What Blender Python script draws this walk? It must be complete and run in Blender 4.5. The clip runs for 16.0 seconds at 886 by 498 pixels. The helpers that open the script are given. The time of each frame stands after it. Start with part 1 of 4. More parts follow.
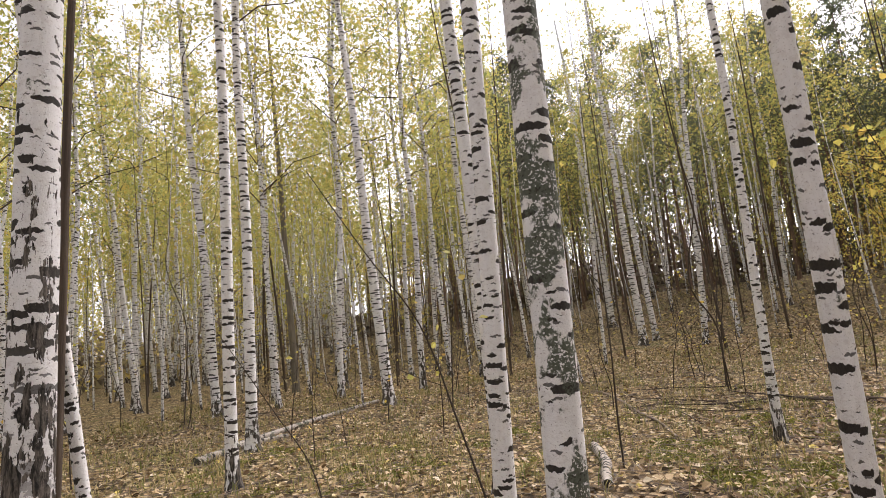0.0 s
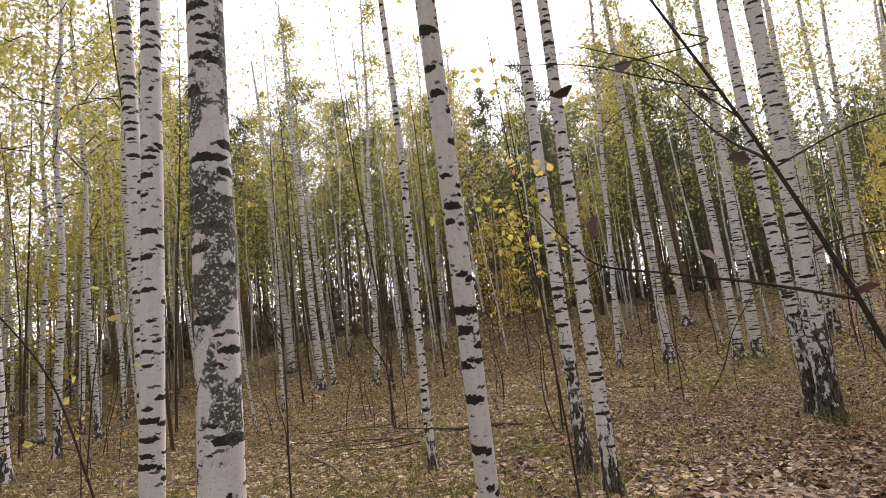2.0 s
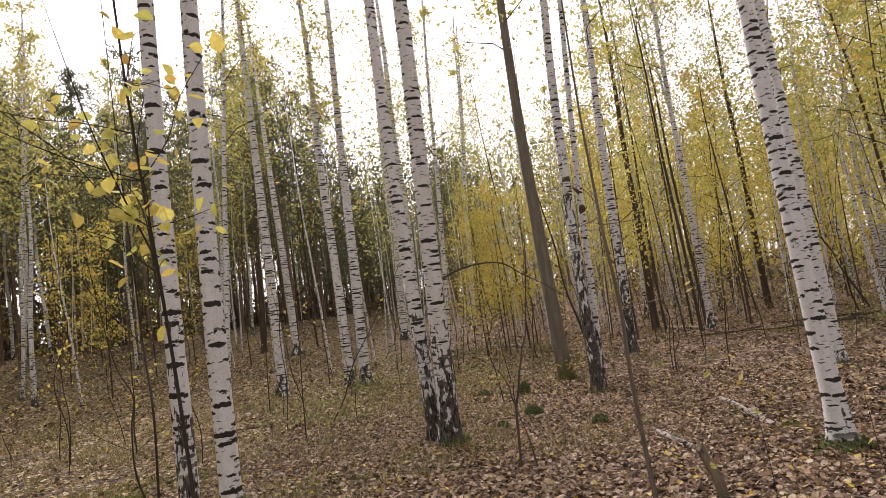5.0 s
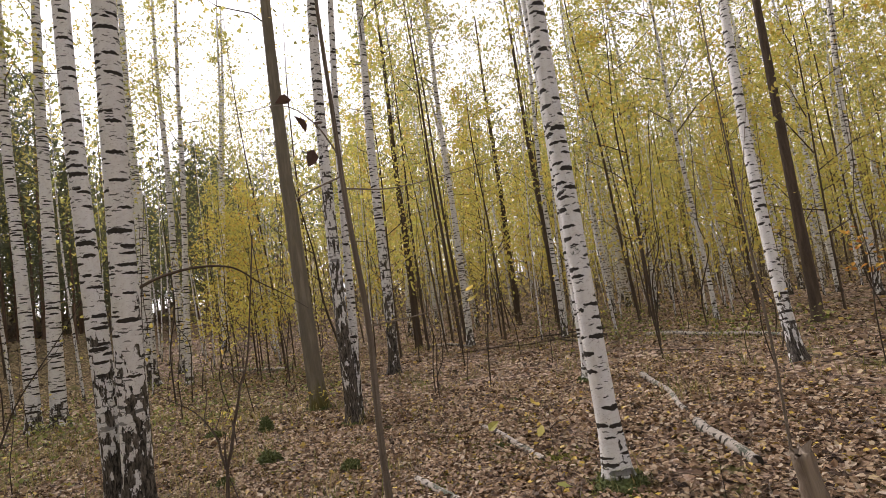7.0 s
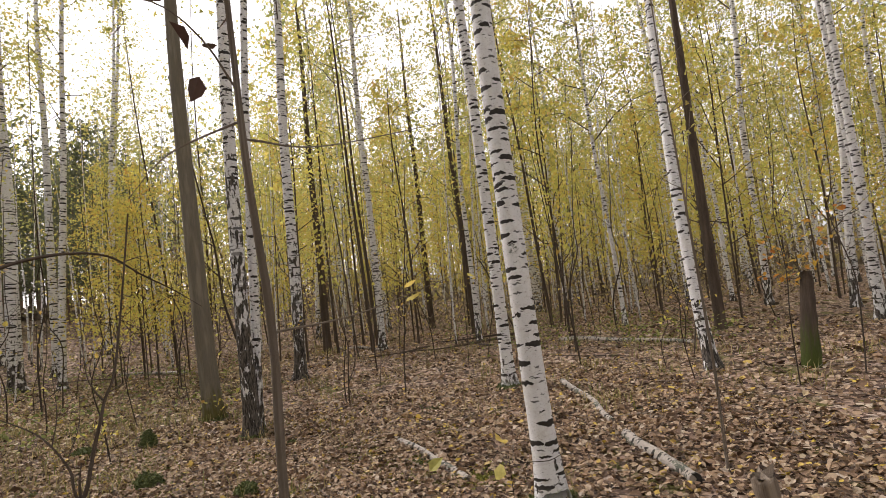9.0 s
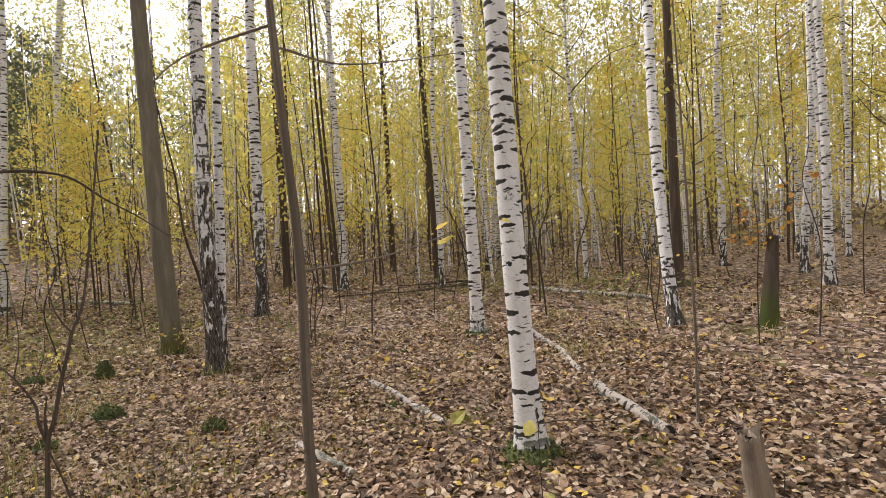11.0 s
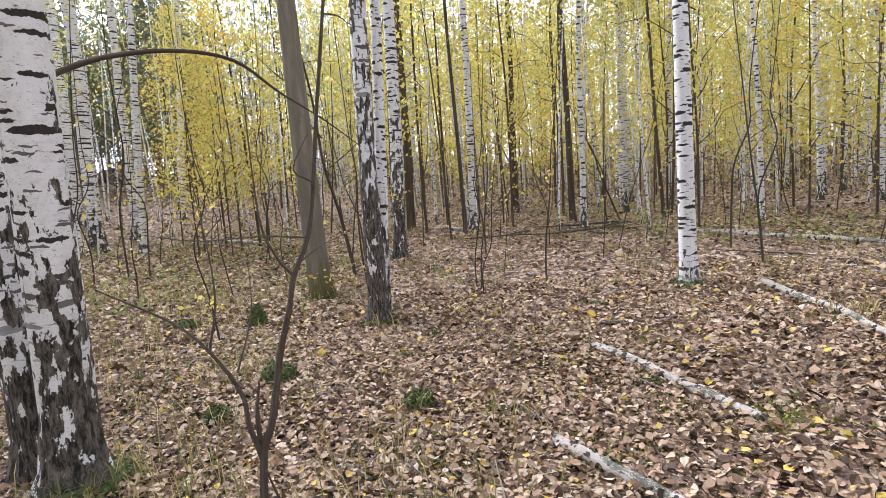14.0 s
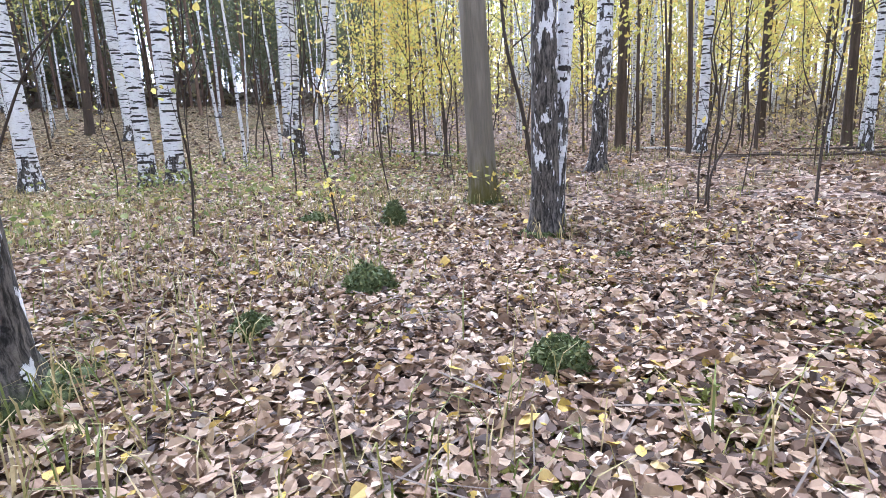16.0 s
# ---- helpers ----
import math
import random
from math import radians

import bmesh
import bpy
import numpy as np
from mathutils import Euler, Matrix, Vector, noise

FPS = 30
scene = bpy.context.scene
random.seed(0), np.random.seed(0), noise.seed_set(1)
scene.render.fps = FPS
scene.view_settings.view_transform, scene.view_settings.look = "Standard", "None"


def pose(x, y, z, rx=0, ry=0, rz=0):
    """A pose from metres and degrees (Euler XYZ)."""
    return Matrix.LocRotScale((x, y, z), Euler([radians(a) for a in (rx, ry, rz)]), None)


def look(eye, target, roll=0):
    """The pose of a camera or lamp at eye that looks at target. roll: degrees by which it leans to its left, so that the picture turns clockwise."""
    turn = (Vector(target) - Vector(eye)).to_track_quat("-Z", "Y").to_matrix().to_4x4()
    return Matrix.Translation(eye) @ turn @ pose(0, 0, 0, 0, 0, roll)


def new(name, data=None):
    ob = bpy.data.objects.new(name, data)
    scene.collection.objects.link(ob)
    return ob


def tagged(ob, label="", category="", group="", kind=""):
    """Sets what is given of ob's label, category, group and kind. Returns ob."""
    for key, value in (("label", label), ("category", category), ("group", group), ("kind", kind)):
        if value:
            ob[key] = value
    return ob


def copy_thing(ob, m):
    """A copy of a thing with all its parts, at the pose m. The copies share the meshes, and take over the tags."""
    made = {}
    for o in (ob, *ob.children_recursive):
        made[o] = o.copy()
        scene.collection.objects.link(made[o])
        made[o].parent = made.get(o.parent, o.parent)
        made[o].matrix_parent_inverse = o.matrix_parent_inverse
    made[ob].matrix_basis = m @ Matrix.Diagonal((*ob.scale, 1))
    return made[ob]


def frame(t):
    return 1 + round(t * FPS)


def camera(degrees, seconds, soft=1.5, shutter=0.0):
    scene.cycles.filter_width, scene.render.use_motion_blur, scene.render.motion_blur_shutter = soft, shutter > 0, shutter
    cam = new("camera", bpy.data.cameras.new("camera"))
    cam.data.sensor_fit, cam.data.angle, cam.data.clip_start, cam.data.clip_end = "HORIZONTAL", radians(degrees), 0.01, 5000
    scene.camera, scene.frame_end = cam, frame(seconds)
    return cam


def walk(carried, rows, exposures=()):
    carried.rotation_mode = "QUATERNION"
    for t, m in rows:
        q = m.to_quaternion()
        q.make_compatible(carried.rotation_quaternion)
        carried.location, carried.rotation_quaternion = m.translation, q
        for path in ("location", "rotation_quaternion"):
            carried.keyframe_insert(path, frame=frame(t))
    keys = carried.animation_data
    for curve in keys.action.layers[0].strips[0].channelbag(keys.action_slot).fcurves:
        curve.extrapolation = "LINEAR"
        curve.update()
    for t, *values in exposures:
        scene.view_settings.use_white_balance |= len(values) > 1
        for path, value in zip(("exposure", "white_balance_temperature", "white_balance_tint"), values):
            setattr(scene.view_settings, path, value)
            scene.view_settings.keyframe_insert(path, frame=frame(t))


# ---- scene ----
# camera and walk
cam = camera(75.8, 16.0, soft=0.8)
PATH = [
    (0, (0.073, 0.004, 1.568), (0.065, 1.986, 1.835), -5.7),
    (0.5, (0.062, -0.021, 1.578), (0.417, 1.923, 1.89), -6.4),
    (1, (0.066, -0.02, 1.583), (0.807, 1.807, 1.922), -7.0),
    (1.5, (0.079, -0.011, 1.575), (1.028, 1.719, 1.899), -7.0),
    (2, (0.119, 0.021, 1.551), (1.142, 1.713, 1.854), -7.0),
    (2.5, (0.224, 0.179, 1.505), (1.316, 1.83, 1.794), -7.4),
    (3, (0.344, 0.382, 1.516), (1.626, 1.895, 1.782), -7.9),
    (3.5, (0.423, 0.468, 1.536), (1.906, 1.791, 1.768), -7.3),
    (4, (0.56, 0.792, 1.529), (2.209, 1.904, 1.736), -7.2),
    (4.5, (0.691, 1.106, 1.596), (2.462, 2.008, 1.82), -8.0),
    (5, (1.007, 1.206, 1.616), (2.87, 1.9, 1.836), -8.4),
    (5.2, (1.2, 1.233, 1.644), (3.098, 1.826, 1.864), -8.0),
    (7.3, (2.786, 1.254, 1.541), (4.776, 1.126, 1.698), -8.4),
    (7.5, (2.896, 1.236, 1.536), (4.885, 1.09, 1.691), -8.4),
    (8, (3.024, 1.22, 1.528), (5.009, 1.033, 1.685), -8.1),
    (8.5, (3.129, 1.267, 1.541), (5.105, 0.999, 1.69), -7.7),
    (9, (3.188, 1.309, 1.55), (5.146, 0.922, 1.682), -6.9),
    (9.2, (3.2, 1.312, 1.549), (5.148, 0.876, 1.673), -6.6),
    (11.3, (3.487, 1.573, 1.568), (5.421, 1.071, 1.473), -3.5),
    (11.5, (3.578, 1.625, 1.543), (5.515, 1.136, 1.435), -3.7),
    (12, (3.95, 1.792, 1.518), (5.888, 1.314, 1.391), -4.1),
    (12.5, (4.203, 1.889, 1.542), (6.137, 1.396, 1.414), -4.3),
    (13, (4.427, 2.038, 1.522), (6.368, 1.576, 1.379), -4.6),
    (13.5, (4.667, 2.307, 1.582), (6.633, 1.993, 1.387), -4.5),
    (14, (5.057, 2.377, 1.402), (7.034, 2.194, 1.157), -4.0),
    (14.5, (5.53, 2.303, 1.209), (7.508, 2.221, 0.923), -3.4),
    (15, (5.894, 2.242, 1.039), (7.867, 2.279, 0.715), -3.1),
    (15.5, (6.357, 2.18, 0.945), (8.299, 2.461, 0.56), -2.8),
    (16, (6.779, 2.137, 0.767), (8.659, 2.671, 0.344), -2.8),
]
EXPOSURES = [(0.0, 1.12, 6450, 20), (1.0, 0.95, 6400, 22), (2.5, 0.87, 6450, 24), (5.0, 0.86, 6550, 24), (7.5, 0.79, 6600, 19), (9.0, 0.90, 6600, 18), (12.5, 1.44, 6250, 17), (14.0, 1.74, 5650, 19), (16.0, 2.23, 4950, 21)]
walk(cam, [(t, look(eye, target, roll)) for t, eye, target, roll in PATH], EXPOSURES)

# overcast daylight
SUN_AZ, SUN_EL = 40.0, 50.0
world = bpy.data.worlds.new("sky")
scene.world = world
world.use_nodes = True
wn = world.node_tree.nodes
sky = wn.new("ShaderNodeTexSky")
sky.sky_type, sky.sun_disc = "NISHITA", False
sky.sun_elevation, sky.sun_rotation = radians(SUN_EL), radians(90 - SUN_AZ)
sky.air_density, sky.dust_density, sky.ozone_density = 1.0, 2.0, 1.0
cloud = wn.new("ShaderNodeHueSaturation")  # thin cloud takes most of the blue
cloud.inputs["Saturation"].default_value = 0.10
wn["Background"].inputs["Strength"].default_value = 0.15
world.node_tree.links.new(sky.outputs[0], cloud.inputs["Color"])
world.node_tree.links.new(cloud.outputs[0], wn["Background"].inputs["Color"])
sun = new("sun", bpy.data.lights.new("sun", "SUN"))
sun.data.energy, sun.data.angle, sun.data.color = 1.5, radians(14), (1.0, 0.95, 0.88)
sun.matrix_world = look((0, 0, 0), (-math.cos(radians(SUN_AZ)) * math.cos(radians(SUN_EL)), -math.sin(radians(SUN_AZ)) * math.cos(radians(SUN_EL)), -math.sin(radians(SUN_EL))))

# ---- materials ----
def material(name, rough=0.9):
    m = bpy.data.materials.new(name)
    m.use_nodes = True
    b = m.node_tree.nodes["Principled BSDF"]
    b.inputs["Roughness"].default_value = rough
    b.inputs["Specular IOR Level"].default_value = 0.25
    return m, m.node_tree.nodes, m.node_tree.links, b


def math_node(n, l, op, a, b=None):
    m = n.new("ShaderNodeMath")
    m.operation = op
    for k, v in enumerate((a, b)):
        if v is None:
            continue
        if isinstance(v, (int, float)):
            m.inputs[k].default_value = v
        else:
            l.new(v, m.inputs[k])
    return m.outputs[0]


def step(n, l, value, low, high):
    m = n.new("ShaderNodeMapRange")
    m.interpolation_type = "SMOOTHSTEP"
    l.new(value, m.inputs["Value"])
    for key, v in (("From Min", low), ("From Max", high)):
        if isinstance(v, (int, float)):
            m.inputs[key].default_value = v
        else:
            l.new(v, m.inputs[key])
    return m.outputs["Result"]


def mix(n, l, fac, a, b):
    m = n.new("ShaderNodeMix")
    m.data_type = "RGBA"
    for k, v in ((0, fac), (6, a), (7, b)):
        if isinstance(v, (int, float)):
            m.inputs[k].default_value = v
        elif isinstance(v, tuple):
            m.inputs[k].default_value = (*v, 1)
        else:
            l.new(v, m.inputs[k])
    return m.outputs[2]


def noise_tex(n, l, vec, scale, detail=4.0, rough=0.6):
    t = n.new("ShaderNodeTexNoise")
    t.inputs["Scale"].default_value, t.inputs["Detail"].default_value, t.inputs["Roughness"].default_value = scale, detail, rough
    if vec is not None:
        l.new(vec, t.inputs["Vector"])
    return t.outputs["Fac"]


def scaled(n, l, vec, s):
    m = n.new("ShaderNodeMapping")
    m.inputs["Scale"].default_value = s
    l.new(vec, m.inputs["Vector"])
    return m.outputs[0]


def ramp(n, l, fac, stops):
    r = n.new("ShaderNodeValToRGB")
    l.new(fac, r.inputs["Fac"])
    e = r.color_ramp.elements
    while len(e) < len(stops):
        e.new(0.5)
    for k, (p, c) in zip(e, stops):
        k.position, k.color = p, (*c, 1)
    return r.outputs["Color"]


def bump(n, l, b, height, strength, dist):
    k = n.new("ShaderNodeBump")
    k.inputs["Strength"].default_value, k.inputs["Distance"].default_value = strength, dist
    l.new(height, k.inputs["Height"])
    l.new(k.outputs[0], b.inputs["Normal"])


def attribute(n, name):
    a = n.new("ShaderNodeAttribute")
    a.attribute_name = name
    return a


def birch_bark(name, white, patch=0.0, density=1.0):
    """White papery bark with dark lens-shaped scars, fine lenticels, and black fissured bark at the foot.
    The bark attribute runs round the trunk in x, y and up it in z; foot holds how far the fissures reach."""
    m, n, l, b = material(name, 0.75)
    at = attribute(n, "bark").outputs["Vector"]
    info = n.new("ShaderNodeObjectInfo")
    shift = n.new("ShaderNodeCombineXYZ")
    l.new(math_node(n, l, "MULTIPLY", info.outputs["Random"], 37.0), shift.inputs["Z"])
    add = n.new("ShaderNodeVectorMath")
    l.new(at, add.inputs[0])
    l.new(shift.outputs[0], add.inputs[1])
    p = add.outputs[0]
    warp = n.new("ShaderNodeTexNoise")
    warp.inputs["Scale"].default_value = 3.0
    l.new(scaled(n, l, p, (1.2, 1.2, 6.0)), warp.inputs["Vector"])
    off = n.new("ShaderNodeVectorMath")
    off.operation = "MULTIPLY_ADD"
    l.new(warp.outputs["Color"], off.inputs[0])
    off.inputs[1].default_value = (0.25, 0.25, 0.03)
    l.new(p, off.inputs[2])
    cells = scaled(n, l, off.outputs[0], (0.62, 0.62, 8.0 * density))
    marks = []
    for size, low_r, high_r in ((1.0, 0.10, 0.86), (2.1, -0.20, 0.62)):
        v = n.new("ShaderNodeTexVoronoi")
        v.inputs["Scale"].default_value = size
        l.new(cells, v.inputs["Vector"])
        sub = n.new("ShaderNodeVectorMath")
        sub.operation = "SUBTRACT"
        l.new(v.outputs["Position"], sub.inputs[0])
        l.new(cells, sub.inputs[1])
        q = scaled(n, l, sub.outputs[0], (size, size, size * 3.3))
        ln = n.new("ShaderNodeVectorMath")
        ln.operation = "LENGTH"
        l.new(q, ln.inputs[0])
        sep = n.new("ShaderNodeSeparateColor")
        l.new(v.outputs["Color"], sep.inputs[0])
        rad = math_node(n, l, "ADD", math_node(n, l, "MULTIPLY", sep.outputs[0], high_r - low_r), low_r)
        edge = math_node(n, l, "SUBTRACT", rad, ln.outputs["Value"])
        grain = math_node(n, l, "MULTIPLY", math_node(n, l, "SUBTRACT", noise_tex(n, l, scaled(n, l, p, (3, 3, 60)), 1.5), 0.5), 0.20)
        marks.append(step(n, l, math_node(n, l, "ADD", edge, grain), -0.01, 0.05))
    scar = math_node(n, l, "MAXIMUM", marks[0], math_node(n, l, "MULTIPLY", marks[1], 0.85))
    fine = step(n, l, noise_tex(n, l, scaled(n, l, p, (1.6, 1.6, 38)), 2.0, 3.0), 0.58, 0.72)
    tone = noise_tex(n, l, scaled(n, l, p, (1.2, 1.2, 2.2)), 1.4, 5.0)
    base = mix(n, l, tone, tuple(c * 0.72 for c in white), white)
    base = mix(n, l, math_node(n, l, "MULTIPLY", fine, 0.5), base, (0.36, 0.31, 0.28))
    peel = step(n, l, noise_tex(n, l, scaled(n, l, p, (0.9, 0.9, 16)), 2.0, 6.0, 0.7), 0.50, 0.62)
    base = mix(n, l, math_node(n, l, "MULTIPLY", peel, 0.32), base, (0.50, 0.46, 0.44))
    nick = step(n, l, noise_tex(n, l, scaled(n, l, p, (4.5, 4.5, 90)), 2.0, 2.0, 0.5), 0.66, 0.70)
    base = mix(n, l, math_node(n, l, "MULTIPLY", nick, 0.75), base, (0.10, 0.085, 0.075))
    # foot of the trunk
    sepz = n.new("ShaderNodeSeparateXYZ")
    l.new(at, sepz.inputs[0])
    foot = attribute(n, "foot").outputs["Fac"]
    rel = math_node(n, l, "DIVIDE", sepz.outputs["Z"], foot)
    fis = noise_tex(n, l, scaled(n, l, off.outputs[0], (0.85, 0.85, 3.2)), 2.0, 6.0, 0.62)
    lim = math_node(n, l, "ADD", math_node(n, l, "MULTIPLY", rel, 0.24), 0.36)
    crack = step(n, l, math_node(n, l, "SUBTRACT", fis, lim), -0.004, 0.014)
    scar = math_node(n, l, "MULTIPLY", scar, step(n, l, rel, 0.25, 0.75))
    dark = math_node(n, l, "MAXIMUM", scar, crack)
    blot = n.new("ShaderNodeTexNoise")
    blot.inputs["Scale"].default_value, blot.inputs["Detail"].default_value, blot.inputs["Roughness"].default_value = 1.0, 7.0, 0.62
    l.new(scaled(n, l, p, (0.40, 0.40, 4.0)), blot.inputs["Vector"])
    pt = step(n, l, math_node(n, l, "ADD", blot.outputs["Fac"], patch), 0.68, 0.72)
    pt = math_node(n, l, "MULTIPLY", pt, step(n, l, noise_tex(n, l, scaled(n, l, p, (4.0, 4.0, 52)), 1.5, 6), 0.40, 0.47))
    dk = mix(n, l, noise_tex(n, l, scaled(n, l, p, (4, 4, 30)), 2.0), (0.009, 0.008, 0.007), (0.06, 0.053, 0.045))
    plate = mix(n, l, step(n, l, noise_tex(n, l, scaled(n, l, off.outputs[0], (3.2, 3.2, 5.0)), 2.0, 6.0, 0.7), 0.38, 0.66), (0.012, 0.011, 0.010), (0.17, 0.148, 0.125))
    dk = mix(n, l, crack, dk, plate)
    col = mix(n, l, dark, base, dk)
    col = mix(n, l, pt, col, mix(n, l, noise_tex(n, l, scaled(n, l, p, (5, 5, 30)), 2.0), (0.030, 0.037, 0.026), (0.145, 0.160, 0.12)))
    moss = attribute(n, "moss").outputs["Fac"]
    mn = math_node(n, l, "ADD", math_node(n, l, "MULTIPLY", sepz.outputs["Z"], 1.5), math_node(n, l, "MULTIPLY", noise_tex(n, l, p, 6.0), 0.6))
    mm = math_node(n, l, "MULTIPLY", moss, step(n, l, math_node(n, l, "MULTIPLY", mn, -1.0), -0.75, -0.45))
    col = mix(n, l, mm, col, mix(n, l, noise_tex(n, l, p, 22.0), (0.03, 0.05, 0.012), (0.10, 0.15, 0.03)))
    l.new(col, b.inputs["Base Color"])
    h = math_node(n, l, "ADD", math_node(n, l, "MULTIPLY", dark, -0.8), math_node(n, l, "MULTIPLY", noise_tex(n, l, scaled(n, l, p, (6, 6, 60)), 2.0), 0.5))
    bump(n, l, b, h, 0.8, 0.009)
    return m


def rough_bark(name, low, high, moss_col=(0.10, 0.13, 0.03), stretch=5.0):
    m, n, l, b = material(name, 0.92)
    p = attribute(n, "bark").outputs["Vector"]
    v = noise_tex(n, l, scaled(n, l, p, (5, 5, stretch)), 2.0, 6.0, 0.7)
    big = noise_tex(n, l, scaled(n, l, p, (0.8, 0.8, 1.0)), 1.5, 3.0)
    col = mix(n, l, v, low, high)
    col = mix(n, l, math_node(n, l, "MULTIPLY", step(n, l, big, 0.45, 0.7), 0.5), col, tuple(min(1, c * 1.35) for c in high))
    sepz = n.new("ShaderNodeSeparateXYZ")
    l.new(p, sepz.inputs[0])
    rel = math_node(n, l, "DIVIDE", sepz.outputs["Z"], attribute(n, "foot").outputs["Fac"])
    mn = math_node(n, l, "ADD", rel, math_node(n, l, "MULTIPLY", noise_tex(n, l, p, 5.0), 0.7))
    mm = math_node(n, l, "MULTIPLY", attribute(n, "moss").outputs["Fac"], step(n, l, math_node(n, l, "MULTIPLY", mn, -1.0), -0.9, -0.5))
    col = mix(n, l, mm, col, mix(n, l, noise_tex(n, l, p, 22.0), tuple(c * 0.4 for c in moss_col), moss_col))
    l.new(col, b.inputs["Base Color"])
    bump(n, l, b, v, 0.7, 0.012)
    return m


def leaf_material(name, stops, tree_mix=0.0, other=(0.3, 0.3, 0.05), through_part=0.4):
    m, n, l, b = material(name, 0.6)
    geo = n.new("ShaderNodeNewGeometry")
    col = ramp(n, l, geo.outputs["Random Per Island"], stops)
    if tree_mix:
        info = n.new("ShaderNodeObjectInfo")
        col = mix(n, l, math_node(n, l, "MULTIPLY", info.outputs["Random"], tree_mix), col, other)
    obj = n.new("ShaderNodeTexCoord").outputs["Object"]
    v = noise_tex(n, l, obj, 60.0, 3.0)
    dim = n.new("ShaderNodeHueSaturation")
    l.new(col, dim.inputs["Color"])
    l.new(math_node(n, l, "ADD", math_node(n, l, "MULTIPLY", v, 0.7), 0.65), dim.inputs["Value"])
    l.new(dim.outputs[0], b.inputs["Base Color"])
    if through_part:
        tr = n.new("ShaderNodeBsdfTranslucent")
        l.new(dim.outputs[0], tr.inputs["Color"])
        ms = n.new("ShaderNodeMixShader")
        ms.inputs[0].default_value = through_part
        l.new(b.outputs[0], ms.inputs[1])
        l.new(tr.outputs[0], ms.inputs[2])
        l.new(ms.outputs[0], n["Material Output"].inputs["Surface"])
    return m


def ground_material():
    m, n, l, b = material("forest_floor", 0.95)
    p = n.new("ShaderNodeTexCoord").outputs["Object"]
    big, mid, fine = noise_tex(n, l, p, 0.35, 4.0), noise_tex(n, l, p, 3.0, 6.0), noise_tex(n, l, p, 45.0, 4.0, 0.7)
    col = mix(n, l, mid, (0.026, 0.019, 0.010), (0.15, 0.10, 0.042))
    col = mix(n, l, step(n, l, fine, 0.48, 0.62), col, (0.44, 0.32, 0.13))
    col = mix(n, l, math_node(n, l, "MULTIPLY", step(n, l, big, 0.46, 0.62), 0.7), col, (0.11, 0.115, 0.028))
    col = mix(n, l, step(n, l, noise_tex(n, l, p, 14.0, 5.0, 0.7), 0.55, 0.68), col, (0.045, 0.032, 0.018))
    vor = n.new("ShaderNodeTexVoronoi")
    vor.inputs["Scale"].default_value = 17.0
    wob = n.new("ShaderNodeVectorMath")
    wob.operation = "MULTIPLY_ADD"
    wn1 = n.new("ShaderNodeTexNoise")
    wn1.inputs["Scale"].default_value = 22.0
    l.new(p, wn1.inputs["Vector"])
    l.new(wn1.outputs["Color"], wob.inputs[0])
    wob.inputs[1].default_value = (0.05, 0.05, 0.0)
    l.new(p, wob.inputs[2])
    l.new(wob.outputs[0], vor.inputs["Vector"])
    one = n.new("ShaderNodeSeparateColor")
    l.new(vor.outputs["Color"], one.inputs[0])
    mat_leaf = ramp(n, l, one.outputs[0], [(0.0, (0.03, 0.02, 0.016)), (0.3, (0.10, 0.065, 0.048)), (0.6, (0.26, 0.175, 0.125)), (0.85, (0.40, 0.29, 0.215)), (1.0, (0.52, 0.42, 0.34))])
    # leaf mat lies thick on the level ground and thins out on the grassy bank
    sp = n.new("ShaderNodeSeparateXYZ")
    l.new(p, sp.inputs[0])
    side = math_node(n, l, "SUBTRACT", sp.outputs["Y"], math_node(n, l, "MULTIPLY", sp.outputs["X"], 0.35))
    thick = math_node(n, l, "SUBTRACT", 1.0, math_node(n, l, "MULTIPLY", step(n, l, side, 3.0, 6.5), 0.12))
    cover = math_node(n, l, "MULTIPLY", thick, step(n, l, noise_tex(n, l, p, 4.0, 5.0), 0.36, 0.47))
    straw = ramp(n, l, one.outputs[0], [(0.0, (0.018, 0.013, 0.008)), (0.35, (0.07, 0.048, 0.024)), (0.6, (0.25, 0.175, 0.08)), (0.85, (0.46, 0.35, 0.19)), (1.0, (0.58, 0.48, 0.30))])
    mat_leaf = mix(n, l, step(n, l, side, 2.5, 6.0), mat_leaf, straw)
    col = mix(n, l, cover, col, mat_leaf)
    green = step(n, l, noise_tex(n, l, p, 0.9, 5.0, 0.65), 0.57, 0.66)
    col = mix(n, l, math_node(n, l, "MULTIPLY", green, 0.75), col, mix(n, l, noise_tex(n, l, p, 30.0, 4.0), (0.035, 0.042, 0.010), (0.20, 0.20, 0.045)))
    l.new(col, b.inputs["Base Color"])
    bump(n, l, b, math_node(n, l, "ADD", math_node(n, l, "ADD", fine, mid), math_node(n, l, "MULTIPLY", one.outputs[1], 0.6)), 0.9, 0.03)
    return m


BIRCH = birch_bark("birch_bark", (0.84, 0.835, 0.83), density=1.32)
BIRCH_LICHEN = birch_bark("birch_bark_with_lichen", (0.80, 0.79, 0.775), patch=0.19, density=1.1)
ASPEN = rough_bark("grey_brown_bark", (0.10, 0.089, 0.068), (0.225, 0.198, 0.152), moss_col=(0.15, 0.135, 0.04), stretch=2.0)
DARK_BARK = rough_bark("dark_bark", (0.024, 0.018, 0.014), (0.125, 0.094, 0.07))
PINE_BARK = rough_bark("pine_bark", (0.075, 0.052, 0.040), (0.27, 0.18, 0.13))
TWIG = rough_bark("twig_bark", (0.024, 0.019, 0.016), (0.10, 0.078, 0.06))
